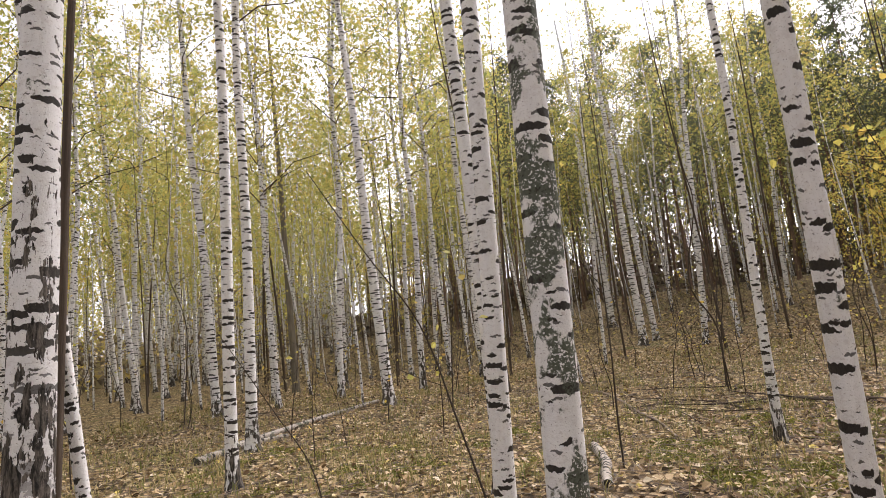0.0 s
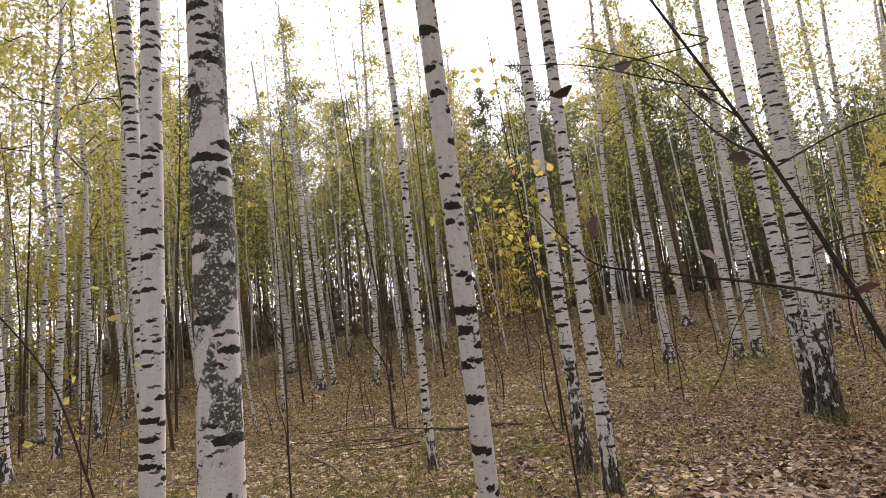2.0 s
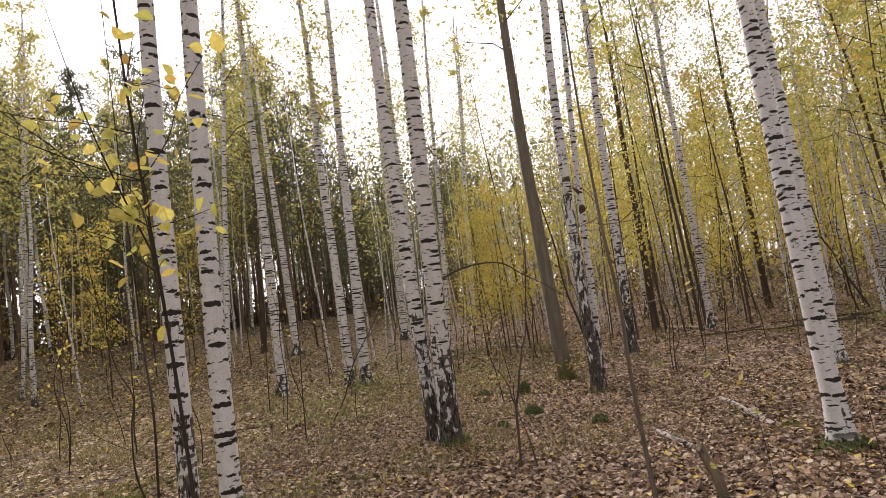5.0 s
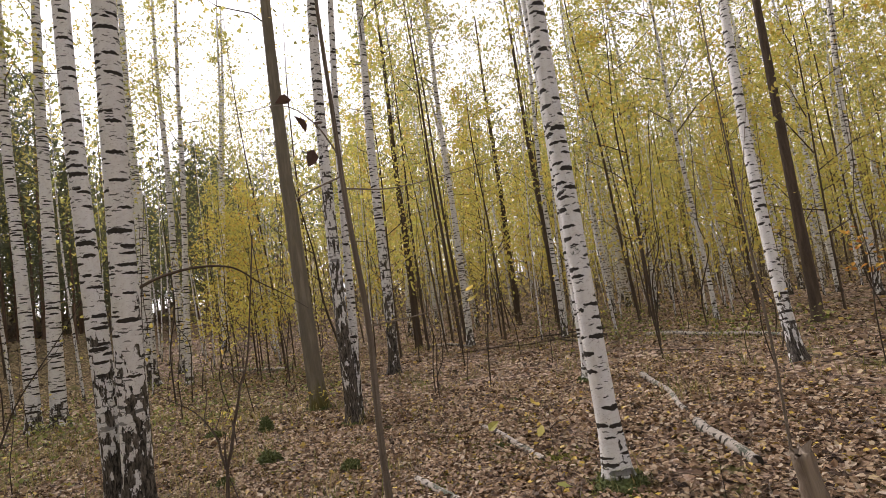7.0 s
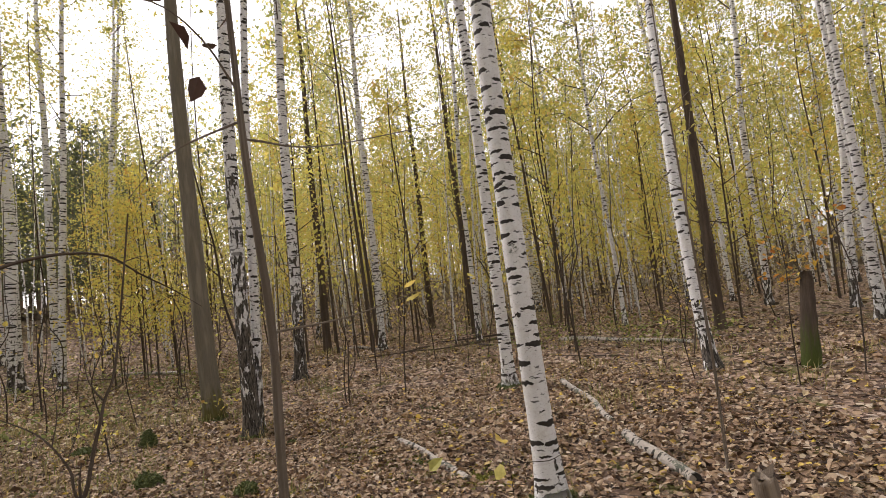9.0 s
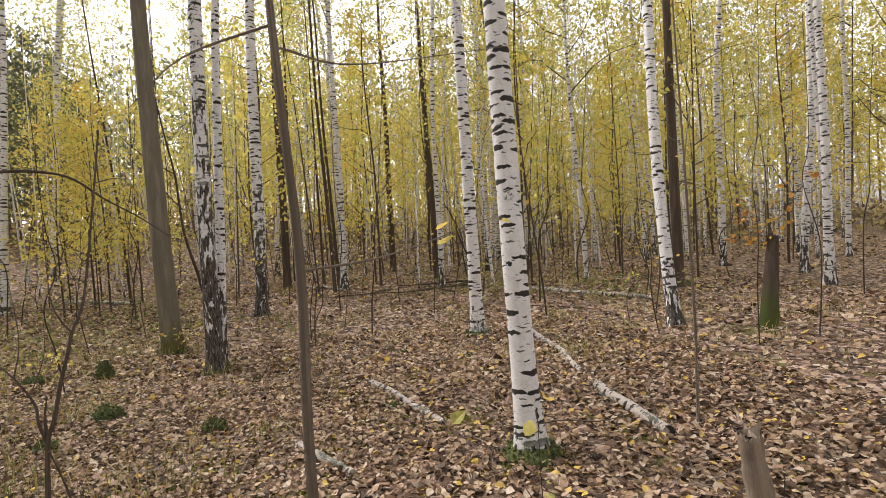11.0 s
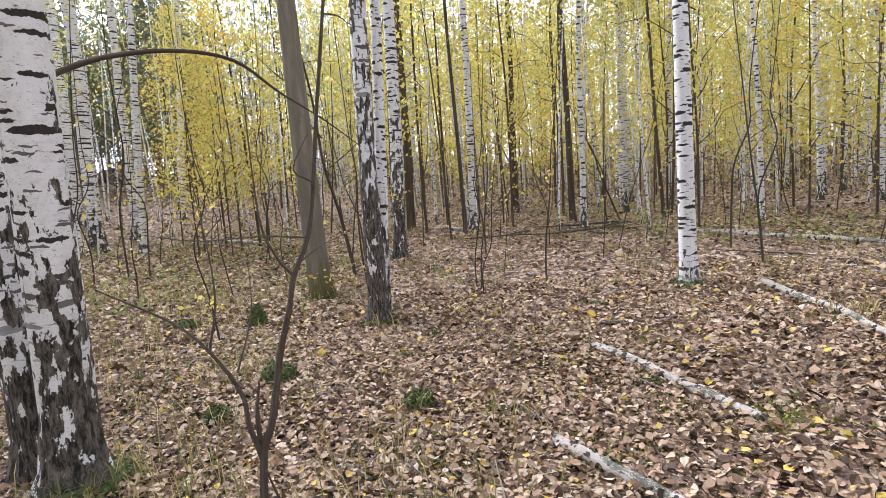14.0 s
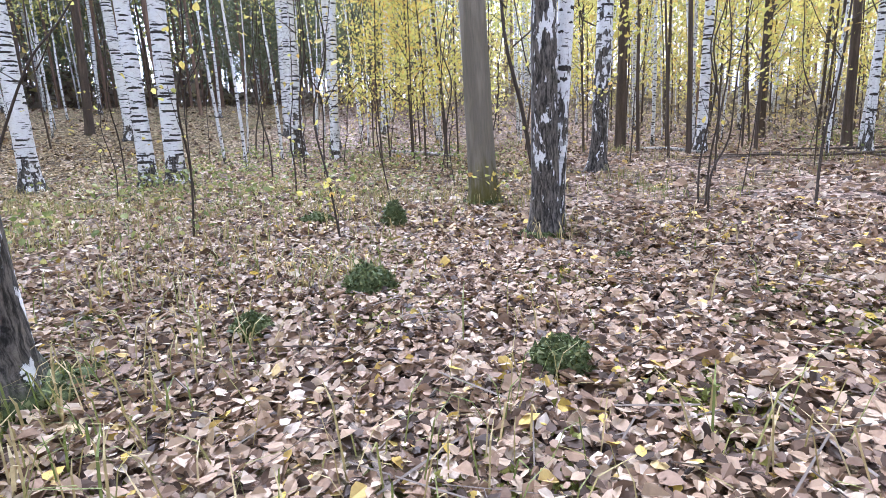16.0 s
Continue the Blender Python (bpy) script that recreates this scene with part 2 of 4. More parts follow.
SAPLING_BARK = rough_bark("sapling_bark", (0.09, 0.074, 0.06), (0.27, 0.222, 0.175), stretch=2.5)
SAPLING_DARK = rough_bark("dark_sapling_bark", (0.045, 0.035, 0.028), (0.16, 0.125, 0.10), stretch=2.5)
GREEN_LEAF = leaf_material("birch_leaves", [(0.0, (0.22, 0.27, 0.09)), (0.45, (0.42, 0.45, 0.14)), (0.8, (0.62, 0.55, 0.17)), (1.0, (0.68, 0.47, 0.13))], 0.45, (0.62, 0.52, 0.14), 0.55)
YELLOW_LEAF = leaf_material("yellow_leaves", [(0.0, (0.47, 0.48, 0.12)), (0.4, (0.72, 0.62, 0.15)), (0.85, (0.76, 0.55, 0.13)), (1.0, (0.62, 0.34, 0.09))], 0.45, (0.54, 0.555, 0.16), 0.55)
NEEDLE = leaf_material("pine_needles", [(0.0, (0.085, 0.105, 0.062)), (1.0, (0.23, 0.25, 0.14))], 0.3, (0.20, 0.19, 0.10), 0.3)
LITTER = leaf_material("fallen_leaves", [(0.0, (0.045, 0.030, 0.020)), (0.22, (0.14, 0.086, 0.052)), (0.45, (0.29, 0.188, 0.115)), (0.68, (0.40, 0.285, 0.18)), (0.87, (0.47, 0.365, 0.255)), (0.94, (0.53, 0.44, 0.34)), (0.97, (0.50, 0.35, 0.10)), (1.0, (0.58, 0.42, 0.07))], 0.0, through_part=0.15)
THICKET = leaf_material("thicket", [(0.0, (0.10, 0.08, 0.06)), (0.4, (0.24, 0.20, 0.14)), (0.75, (0.42, 0.36, 0.18)), (1.0, (0.62, 0.48, 0.16))], 0.0, through_part=0.4)
BANK_LITTER = leaf_material("bank_litter", [(0.0, (0.045, 0.032, 0.018)), (0.22, (0.16, 0.10, 0.05)), (0.45, (0.36, 0.25, 0.125)), (0.68, (0.50, 0.37, 0.21)), (0.86, (0.60, 0.48, 0.31)), (0.94, (0.64, 0.55, 0.42)), (1.0, (0.58, 0.46, 0.09))], 0.0, through_part=0.15)
BUSH = leaf_material("undergrowth", [(0.0, (0.10, 0.08, 0.065)), (0.5, (0.23, 0.185, 0.14)), (0.85, (0.32, 0.28, 0.17)), (1.0, (0.44, 0.37, 0.14))], 0.0, through_part=0.4)
DRY_LEAF = leaf_material("dry_leaves", [(0.0, (0.05, 0.032, 0.028)), (1.0, (0.14, 0.085, 0.07))], 0.0, through_part=0.1)
GRASS = leaf_material("grass_blades", [(0.0, (0.13, 0.17, 0.035)), (0.35, (0.26, 0.25, 0.08)), (0.7, (0.36, 0.28, 0.12)), (1.0, (0.52, 0.42, 0.22))], 0.0, through_part=0.25)
MOSS = leaf_material("moss_tips", [(0.0, (0.055, 0.068, 0.025)), (0.6, (0.12, 0.145, 0.05)), (1.0, (0.23, 0.24, 0.10))], 0.0, through_part=0.2)


# ---- geometry helpers ----
def smooth(a, b, v):
    u = np.clip((v - a) / (b - a), 0, 1)
    return u * u * (3 - 2 * u)


def ground_z(x, y):
    """The forest floor: nearly level, rising to a low bank."""
    x, y = np.asarray(x, float), np.asarray(y, float)
    bumps = 0.018 * np.sin(1.9 * x + 0.7 * y) * np.cos(1.3 * y - 0.4 * x) + 0.012 * np.sin(4.3 * x - 2.2 * y + 1) + 0.05 * np.sin(0.35 * x + 1.2) * np.sin(0.41 * y)
    return -0.06 + 2.6 * smooth(15, 44, 0.64 * x + 0.77 * y) + bumps


def fast_mesh(name, verts, faces, mat, attrs=None, smooth_faces=False):
    """A mesh from arrays: faces all have the same number of corners."""
    verts, faces = np.asarray(verts, np.float32), np.asarray(faces, np.int32)
    me = bpy.data.meshes.new(name)
    me.vertices.add(len(verts))
    me.vertices.foreach_set("co", verts.ravel())
    k = faces.shape[1]
    me.loops.add(faces.size)
    me.loops.foreach_set("vertex_index", faces.ravel())
    me.polygons.add(len(faces))
    me.polygons.foreach_set("loop_start", np.arange(0, faces.size, k, dtype=np.int32))
    me.polygons.foreach_set("use_smooth", np.full(len(faces), smooth_faces))
    for key, val in (attrs or {}).items():
        val = np.asarray(val, np.float32)
        a = me.attributes.new(key, "FLOAT_VECTOR" if val.ndim == 2 else "FLOAT", "POINT")
        a.data.foreach_set("vector" if val.ndim == 2 else "value", val.ravel())
    me.materials.append(mat)
    me.update(calc_edges=True)
    me.validate()
    return me


def tube(points, radii, sides=8, foot=0.5, moss=0.0, v0=0.0, wobble=0.0, rng=None):
    """Rings round a line of points: verts, quads and bark attributes."""
    pts, radii = np.asarray(points, float), np.asarray(radii, float)
    tan = np.gradient(pts, axis=0)
    tan /= np.linalg.norm(tan, axis=1)[:, None]
    ref = np.array([1.0, 0, 0]) if abs(tan[0][0]) < 0.8 else np.array([0, 0, 1.0])
    a = np.cross(tan, ref)
    a /= np.linalg.norm(a, axis=1)[:, None]
    b = np.cross(tan, a)
    ang = np.arange(sides) * 2 * math.pi / sides
    r = radii[:, None] * np.ones(sides)
    if wobble:
        r = r * (1 + wobble * rng.uniform(-1, 1, r.shape))
    v = pts[:, None] + r[..., None] * (np.cos(ang)[None, :, None] * a[:, None] + np.sin(ang)[None, :, None] * b[:, None])
    along = v0 + np.concatenate([[0], np.cumsum(np.linalg.norm(np.diff(pts, axis=0), axis=1))])
    bark = np.stack([np.tile(np.cos(ang), (len(pts), 1)), np.tile(np.sin(ang), (len(pts), 1)), np.repeat(along[:, None], sides, 1)], -1)
    i, j = np.meshgrid(np.arange(len(pts) - 1), np.arange(sides), indexing="ij")
    q = np.stack([i * sides + j, i * sides + (j + 1) % sides, (i + 1) * sides + (j + 1) % sides, (i + 1) * sides + j], -1).reshape(-1, 4)
    n = len(pts) * sides
    return v.reshape(-1, 3), q, {"bark": bark.reshape(-1, 3), "foot": np.full(n, foot), "moss": np.full(n, moss)}


def join(pieces):
    verts, faces, attrs, k = [], [], {}, 0
    for v, f, at in pieces:
        verts.append(v)
        faces.append(f + k)
        k += len(v)
        for key, val in at.items():
            attrs.setdefault(key, []).append(val)
    return np.concatenate(verts), np.concatenate(faces), {key: np.concatenate(val) for key, val in attrs.items()}


def part(name, me, parent, label="", m=None):
    ob = new(name, me)
    ob.parent = parent
    if m is not None:
        ob.matrix_basis = m
    if label:
        tagged(ob, label)
    return ob


def leaf_cloud(centres, size, rng, flat=0.0, jitter=0.3):
    """Pointed leaves of four triangles each, folded along the midrib, at random turns. flat: 1 lies level."""
    n = len(centres)
    shape = np.array([(-0.5, 0, 0), (-0.22, 0.36, 0.10), (0.12, 0.30, 0.08), (0.5, 0, -0.03), (0.12, -0.30, 0.08), (-0.22, -0.36, 0.10)])
    az, el, ro = rng.uniform(0, 2 * math.pi, n), rng.normal(0, 1, n) * (1 - flat) * 0.9, rng.normal(0, 1, n) * (1 - flat) * 0.9
    d = np.stack([np.cos(az) * np.cos(el), np.sin(az) * np.cos(el), np.sin(el)], -1)
    s = np.stack([-np.sin(az), np.cos(az), np.zeros(n)], -1)
    u = np.cross(d, s)
    s, u = s * np.cos(ro)[:, None] + u * np.sin(ro)[:, None], u * np.cos(ro)[:, None] - s * np.sin(ro)[:, None]
    k = (size * rng.uniform(1 - jitter, 1 + jitter, n))[:, None, None]
    curl = rng.uniform(-1.2, 2.2, n)[:, None, None]
    v = centres[:, None] + k * (shape[None, :, :1] * d[:, None] + shape[None, :, 1:2] * s[:, None] + curl * shape[None, :, 2:] * u[:, None])
    o = np.arange(n)[:, None] * 6
    f = np.concatenate([o + np.array([[0, 3, 2, 1]]), o + np.array([[0, 5, 4, 3]])], 0)
    return v.reshape(-1, 3), f


def small_leaves(centres, size, rng):
    """Far leaves: one pointed three-cornered blade each."""
    n = len(centres)
    d = rng.normal(0, 1, (n, 3))
    d /= np.linalg.norm(d, axis=1)[:, None]
    s = np.cross(d, rng.normal(0, 1, (n, 3)))
    s /= np.linalg.norm(s, axis=1)[:, None]
    k = (size * rng.uniform(0.6, 1.4, n))[:, None]
    v = np.stack([centres - d * k * 0.4 + s * k * 0.42, centres + d * k * 0.65, centres - d * k * 0.4 - s * k * 0.42], 1)
    return v.reshape(-1, 3), np.arange(n * 3).reshape(n, 3)


def needle_sprays(centres, size, rng):
    """Far needle shoots: thin blades, a few to a tuft, pointing outward."""
    n = len(centres)
    d = rng.normal(0, 1, (n, 3)) + np.array([0, 0, 0.5])
    d /= np.linalg.norm(d, axis=1)[:, None]
    s = np.cross(d, rng.normal(0, 1, (n, 3)))
    s /= np.linalg.norm(s, axis=1)[:, None]
    k = (size * rng.uniform(0.6, 1.4, n))[:, None]
    v = np.stack([centres + s * k * 0.13, centres + d * k, centres - s * k * 0.13], 1)
    return v.reshape(-1, 3), np.arange(n * 3).reshape(n, 3)


# ---- ground ----
def build_ground():
    def axis(lo, hi, fine, far):
        core = np.arange(lo, hi + 1e-6, fine)
        out, s = [], fine
        x = hi
        while x < far:
            s *= 1.35
            x += s
            out.append(x)
        neg, s, x = [], fine, lo
        while x > -far:
            s *= 1.35
            x -= s
            neg.append(x)
        return np.concatenate([neg[::-1], core, out])
    xs, ys = axis(-8, 26, 0.2, 900), axis(-10, 20, 0.2, 900)
    gx, gy = np.meshgrid(xs, ys)
    v = np.stack([gx, gy, ground_z(gx, gy)], -1).reshape(-1, 3)
    w = len(xs)
    i, j = np.meshgrid(np.arange(len(ys) - 1), np.arange(w - 1), indexing="ij")
    q = np.stack([i * w + j, i * w + j + 1, (i + 1) * w + j + 1, (i + 1) * w + j], -1).reshape(-1, 4)
    tagged(new("ground", fast_mesh("ground", v, q, ground_material(), smooth_faces=True)), "brown autumn forest floor of soil and dry grass", "ground", kind="structure")


build_ground()


# ---- trees ----


def trunk_line(height, lean, bend, rng, wave=0.04):
    z = np.concatenate([[-0.15, 0, 0.06, 0.14, 0.26, 0.42, 0.65], np.arange(0.95, height, 0.38), [height]])
    ph = rng.uniform(0, 6.28, 4)
    k = np.clip(z / 6, 0, 1)
    arc = np.where(z < 8, z * z, 16 * z - 64) / 40
    x = lean[0] * z + bend[0] * arc + wave * k * (np.sin(0.9 * z + ph[0]) - math.sin(ph[0])) * 0.7
    y = lean[1] * z + bend[1] * arc + wave * k * (np.sin(0.8 * z + ph[1]) - math.sin(ph[1])) * 0.7
    return np.stack([x, y, z], -1)


def trunk_mesh(name, height, dia, mat, lean=(0, 0), bend=(0, 0), seed=0, foot=0.8, moss=0.0, flare=0.55, sides=12, wave=0.04, top=0.12):
    rng = np.random.default_rng(seed)
    p = trunk_line(height, lean, bend, rng, wave)
    z = np.clip(p[:, 2], 0, None)
    r = dia / 2 * ((1 - z / height) * (1 - top) + top) ** 0.75 * (1 + flare * np.exp(-z / 0.16))
    v, f, at = tube(p, r, sides, foot, moss, wobble=0.035, rng=rng)
    # roots: the foot swells unevenly
    low = np.exp(-np.clip(v[:, 2], 0, None) / 0.18)[:, None]
    ang = np.arctan2(at["bark"][:, 1], at["bark"][:, 0])
    k = 1 + 0.22 * low[:, 0] * np.sin(3 * ang + rng.uniform(0, 6)) * flare / 0.55
    axis = np.repeat(p, sides, 0)
    v = axis + (v - axis) * k[:, None]
    return fast_mesh(name, v, f, mat, at, True), p


def crown_meshes(tag, height, low, spread, leaves, leaf_size, leaf_mat, bark, seed, droop=0.5, limbs=16, per_leaf=small_leaves):
    """Limbs that rise from a straight stem, and leaves on hanging twigs along them."""
    rng = np.random.default_rng(seed)
    pieces, tips = [], []
    for k in range(limbs):
        z0 = low + (height - low) * (k + rng.uniform(0, 1)) / limbs * 0.94
        a = rng.uniform(0, 2 * math.pi)
        ln = spread * (1.15 - 0.85 * (z0 - low) / (height - low)) * rng.uniform(0.6, 1.2)
        t = np.linspace(0, 1, 5)
        rise = rng.uniform(0.5, 1.1)
        p = np.stack([np.cos(a) * ln * t, np.sin(a) * ln * t, z0 + ln * (rise * t - droop * 0.6 * t ** 3)], -1)
        p[1:] += rng.normal(0, 0.05 * ln, (4, 3))
        pieces.append(tube(p, 0.012 * (1 - 0.8 * t) * (0.6 + 0.5 * ln), 3, 0.3))
        m = int(leaves / limbs)
        u = rng.uniform(0.25, 1.05, m)
        c = np.stack([np.interp(u, t, p[:, i]) for i in range(3)], -1)
        c += rng.normal(0, 1, (m, 3)) * np.array([0.24, 0.24, 0.20]) * ln
        c[:, 2] -= rng.exponential(0.28, m) * droop * ln
        tips.append(c)
    v, f, at = join(pieces)
    limb = fast_mesh("limbs_" + tag, v, f, bark, at, True)
    c = np.concatenate(tips)
    v, f = per_leaf(c, leaf_size, rng)
    return limb, fast_mesh("crown_" + tag, v, f, leaf_mat)


BIRCH_CROWNS = [crown_meshes("birch", h, lo, sp, 1900, 0.10, GREEN_LEAF, DARK_BARK, 10 + k, limbs=15) for k, (h, lo, sp) in enumerate([(15.5, 6.0, 2.2), (14.0, 5.0, 1.9), (16.5, 7.0, 2.4), (13.0, 4.2, 1.8), (15.0, 6.5, 2.0)])]
YELLOW_CROWNS = [crown_meshes("yellow", h, lo, sp, 1500, 0.092, YELLOW_LEAF, DARK_BARK, 30 + k, limbs=15) for k, (h, lo, sp) in enumerate([(9.0, 1.6, 1.8), (7.5, 1.2, 1.6), (11.0, 2.4, 1.9)])]
PINE_CROWNS = [crown_meshes("pine", h, lo, sp, 2000, 0.30, NEEDLE, PINE_BARK, 50 + k, droop=0.15, limbs=20, per_leaf=needle_sprays) for k, (h, lo, sp) in enumerate([(16.0, 8.0, 2.1), (14.5, 7.0, 2.0), (17.0, 9.0, 2.1)])]
HIGH_CROWNS = [crown_meshes("high", h, lo, sp, 1500, 0.088, GREEN_LEAF, DARK_BARK, 70 + k, limbs=14) for k, (h, lo, sp) in enumerate([(15.5, 7.5, 1.7), (14.0, 7.0, 1.5), (16.5, 8.0, 1.9)])]


def tilt(lean):
    """Turns a straight crown so that it follows a leaning stem."""
    return Vector((0, 0, 1)).rotation_difference(Vector((lean[0], lean[1], 1)).normalized()).to_matrix().to_4x4()


def tree(name, x, y, dia, lean, mat, crown, height, label, category, seed=0, turn=None, **more):
    e = new(name)
    e.location = (x, y, float(ground_z(x, y)))
    me, line = trunk_mesh(name + "_trunk", height, dia, mat, lean, seed=seed, **more)
    part("trunk", me, e)
    if crown:
        bow = more.get("bend", (0, 0))
        m = tilt((lean[0] + 0.25 * bow[0], lean[1] + 0.25 * bow[1])) @ Matrix.Rotation(seed * 1.7 if turn is None else turn, 4, "Z")
        tagged(part("branchwork", crown[0], e, m=m), kind="stuff")
        tagged(part("foliage", crown[1], e, m=m), kind="stuff")
    return tagged(e, label, category)


BIRCH_LABEL = "slender birch with white bark and dark scars"


def birch(x, y, dia, lx=0.0, ly=0.0, height=15.5, foot=0.8, moss=0.0, label=BIRCH_LABEL, mat=None, seed=None, **more):
    seed = int(abs(x * 97 + y * 31)) if seed is None else seed
    return tree("birch_tree", x, y, dia * 1.12, (lx, ly), mat or BIRCH, HIGH_CROWNS[seed % 3], height, label, "tree", seed, foot=foot, moss=moss, **more)


def aspen(x, y, dia, lx=0.0, ly=0.0, foot=0.6, moss=0.3, label="smooth grey-brown aspen trunk", height=14.0, bend=(0, 0)):
    seed = int(abs(x * 53 + y * 29))
    return tree("aspen_tree", x, y, dia, (lx, ly), ASPEN, HIGH_CROWNS[seed % 3], height, label, "tree", seed, foot=foot, moss=moss, flare=0.3, bend=bend, wave=0.01)


def dark_tree(x, y, dia, lx=0.0, ly=0.0, label="thin straight tree with dark bark", height=13.0):
    seed = int(abs(x * 41 + y * 37))
    return tree("dark_tree", x, y, dia, (lx, ly), DARK_BARK, HIGH_CROWNS[seed % 3], height, label, "tree", seed, foot=0.4, moss=0.3, flare=0.25)


def young_tree(x, y, dia, k, turn, size=1.0, proto={}):
    """A thin young tree in yellow leaf; alike ones share their meshes."""
    if k not in proto:
        h = (9.0, 7.5, 11.0)[k]
        me, _ = trunk_mesh("young_trunk", h, 0.055 + 0.01 * k, DARK_BARK, seed=200 + k, flare=0.15, sides=6, wave=0.12, foot=0.3)
        e = new("young_tree")
        part("trunk", me, e)
        tagged(part("branchwork", YELLOW_CROWNS[k][0], e), kind="stuff")
        tagged(part("foliage", YELLOW_CROWNS[k][1], e), kind="stuff")
        proto[k] = tagged(e, "thin young tree in yellow autumn leaf", "tree", "young trees of the undergrowth")
        e.matrix_basis = Matrix.LocRotScale((x, y, float(ground_z(x, y))), Euler((0, 0, turn)), (size,) * 3)
        return e
    e = copy_thing(proto[k], Matrix.Identity(4))
    e.matrix_basis = Matrix.LocRotScale((x, y, float(ground_z(x, y))), Euler((0, 0, turn)), (size,) * 3)
    return e


# trees that stand along the walk
birch(0.44, 2.42, 0.166, 0.039, 0.035, bend=(-0.122, 0.039), wave=0.01, foot=0.9, mat=BIRCH_LICHEN, label="birch with white bark and large grey-green lichen patches")
birch(0.28, 3.89, 0.134, 0.045, 0.013, bend=(-0.075, 0.015), wave=0.01, foot=0.5)
birch(0.40, 5.49, 0.143, -0.012, 0.001)
birch(1.65, 2.43, 0.096, -0.058, -0.121, bend=(-0.187, 0.060), wave=0.01, foot=0.4)
birch(-1.63, 2.23, 0.163, 0.024, 0.018, foot=2.6, label="old birch with black fissured bark on its lower trunk")
dark_tree(-2.53, 3.67, 0.065, 0.033, 0.023)
birch(-2.37, 3.90, 0.078, -0.090, -0.060)
birch(-2.60, 6.73, 0.134, 0.013, 0.005)
birch(-3.20, 9.10, 0.166, 0.010, 0.004)
birch(-1.54, 13.31, 0.226, -0.042, -0.005)
birch(-5.72, 13.87, 0.193, -0.049, -0.021)
aspen(-5.09, 18.49, 0.234, -0.015, -0.004)
birch(-9.43, 17.16, 0.164, -0.078, -0.043)
birch(-13.12, 22.44, 0.172, -0.088, -0.052)
birch(-10.76, 21.47, 0.171, -0.063, -0.032)
birch(7.49, 26.93, 0.318, -0.048, 0.013)
birch(6.90, 21.02, 0.264, -0.025, 0.008)
birch(7.67, 21.89, 0.210, -0.050, 0.017)
birch(10.50, 23.89, 0.219, 0.020, -0.009)
birch(3.51, 6.50, 0.098, 0.001, -0.001)
birch(13.02, 12.23, 0.153, 0.056, -0.060)
birch(8.32, 19.17, 0.183, 0.052, -0.023)
birch(4.43, 4.80, 0.141, -0.001, 0.001, foot=1.6)
birch(4.03, 4.03, 0.132, 0.001, -0.001)
birch(14.20, 11.37, 0.282, -0.004, 0.005)
birch(15.29, 9.39, 0.286, 0.012, -0.020)
birch(15.00, 9.71, 0.254, -0.005, 0.007)
birch(8.25, 4.38, 0.185, -0.008, 0.035, bend=(0.056, -0.121), wave=0.02, foot=1.9, label="birch with black fissured foot beside its twin")
TWIN = birch(8.08, 4.11, 0.235, -0.058, -0.055, bend=(-0.097, 0.008), wave=0.02, foot=1.9, moss=0.7, label="birch with black fissured foot and one low bare branch")
aspen(12.80, 3.36, 0.305, 0.023, 0.038, bend=(0.046, -0.113), moss=1.0, foot=1.3, label="grey-brown aspen trunk with a mossy foot")
birch(11.20, 2.55, 0.182, -0.006, 0.011, bend=(0.023, -0.239), wave=0.02, foot=4.6, label="birch with dark fissured bark low down and a mossy foot")
birch(11.38, 2.50, 0.115, 0.010, -0.060, foot=1.6)
birch(15.86, 2.19, 0.225, 0.003, -0.035, foot=3.2)
dark_tree(21.80, 1.71, 0.259, 0.000, -0.011)
dark_tree(25.52, -2.30, 0.249, -0.001, -0.006)
dark_tree(21.28, -3.00, 0.202, 0.005, 0.016)
birch(7.07, -0.02, 0.168, 0.085, 0.007, bend=(-0.020, -0.190), wave=0.01, foot=0.45, moss=1.0, label="leaning birch with clean white bark and a mossy foot")
birch(11.26, -1.03, 0.172, 0.031, -0.010, bend=(0.055, 0.076), wave=0.02, foot=0.5, moss=0.8)
birch(10.22, -3.59, 0.160, 0.205, -0.041, bend=(-0.114, -0.406), wave=0.02, foot=1.0)
dark_tree(14.13, -6.66, 0.236, -0.001, -0.001)
birch(19.71, 8.44, 0.186, 0.025, -0.057)
birch(20.30, 9.77, 0.340, 0.004, -0.006, foot=1.6)
birch(22.20, 9.60, 0.240, 0.010, -0.012)
birch(27.90, 10.25, 0.243, 0.036, -0.090)
birch(31.01, -8.52, 0.361, -0.016, -0.046)
birch(31.31, -21.09, 0.277, -0.029, -0.037)
birch(12.37, -8.81, 0.166, -0.001, -0.001)
birch(12.64, -9.24, 0.111, 0.031, 0.026)
birch(26.14, 9.62, 0.211, 0.028, -0.079)
dark_tree(21.74, 17.93, 0.275, 0.032, -0.030)
birch(21.29, 15.90, 0.309, -0.024, 0.026)
birch(24.61, 12.42, 0.402, 0.009, -0.016)
dark_tree(23.67, 22.87, 0.208, 0.038, -0.031)
dark_tree(21.44, 0.15, 0.103, 0.003, 0.023)
birch(20.24, 0.08, 0.198, -0.001, -0.007)
birch(27.37, -7.50, 0.259, 0.020, 0.044)
dark_tree(20.03, -5.17, 0.104, 0.029, 0.054)
dark_tree(19.62, 0.41, 0.104, 0.003, 0.021)


# the stand around: birches, pines on the bank, and young trees
PLACED = [(o.location.x, o.location.y) for o in scene.objects if o.type == "EMPTY"]
WALKED = [(eye[0], eye[1]) for t, eye, target, roll in PATH]


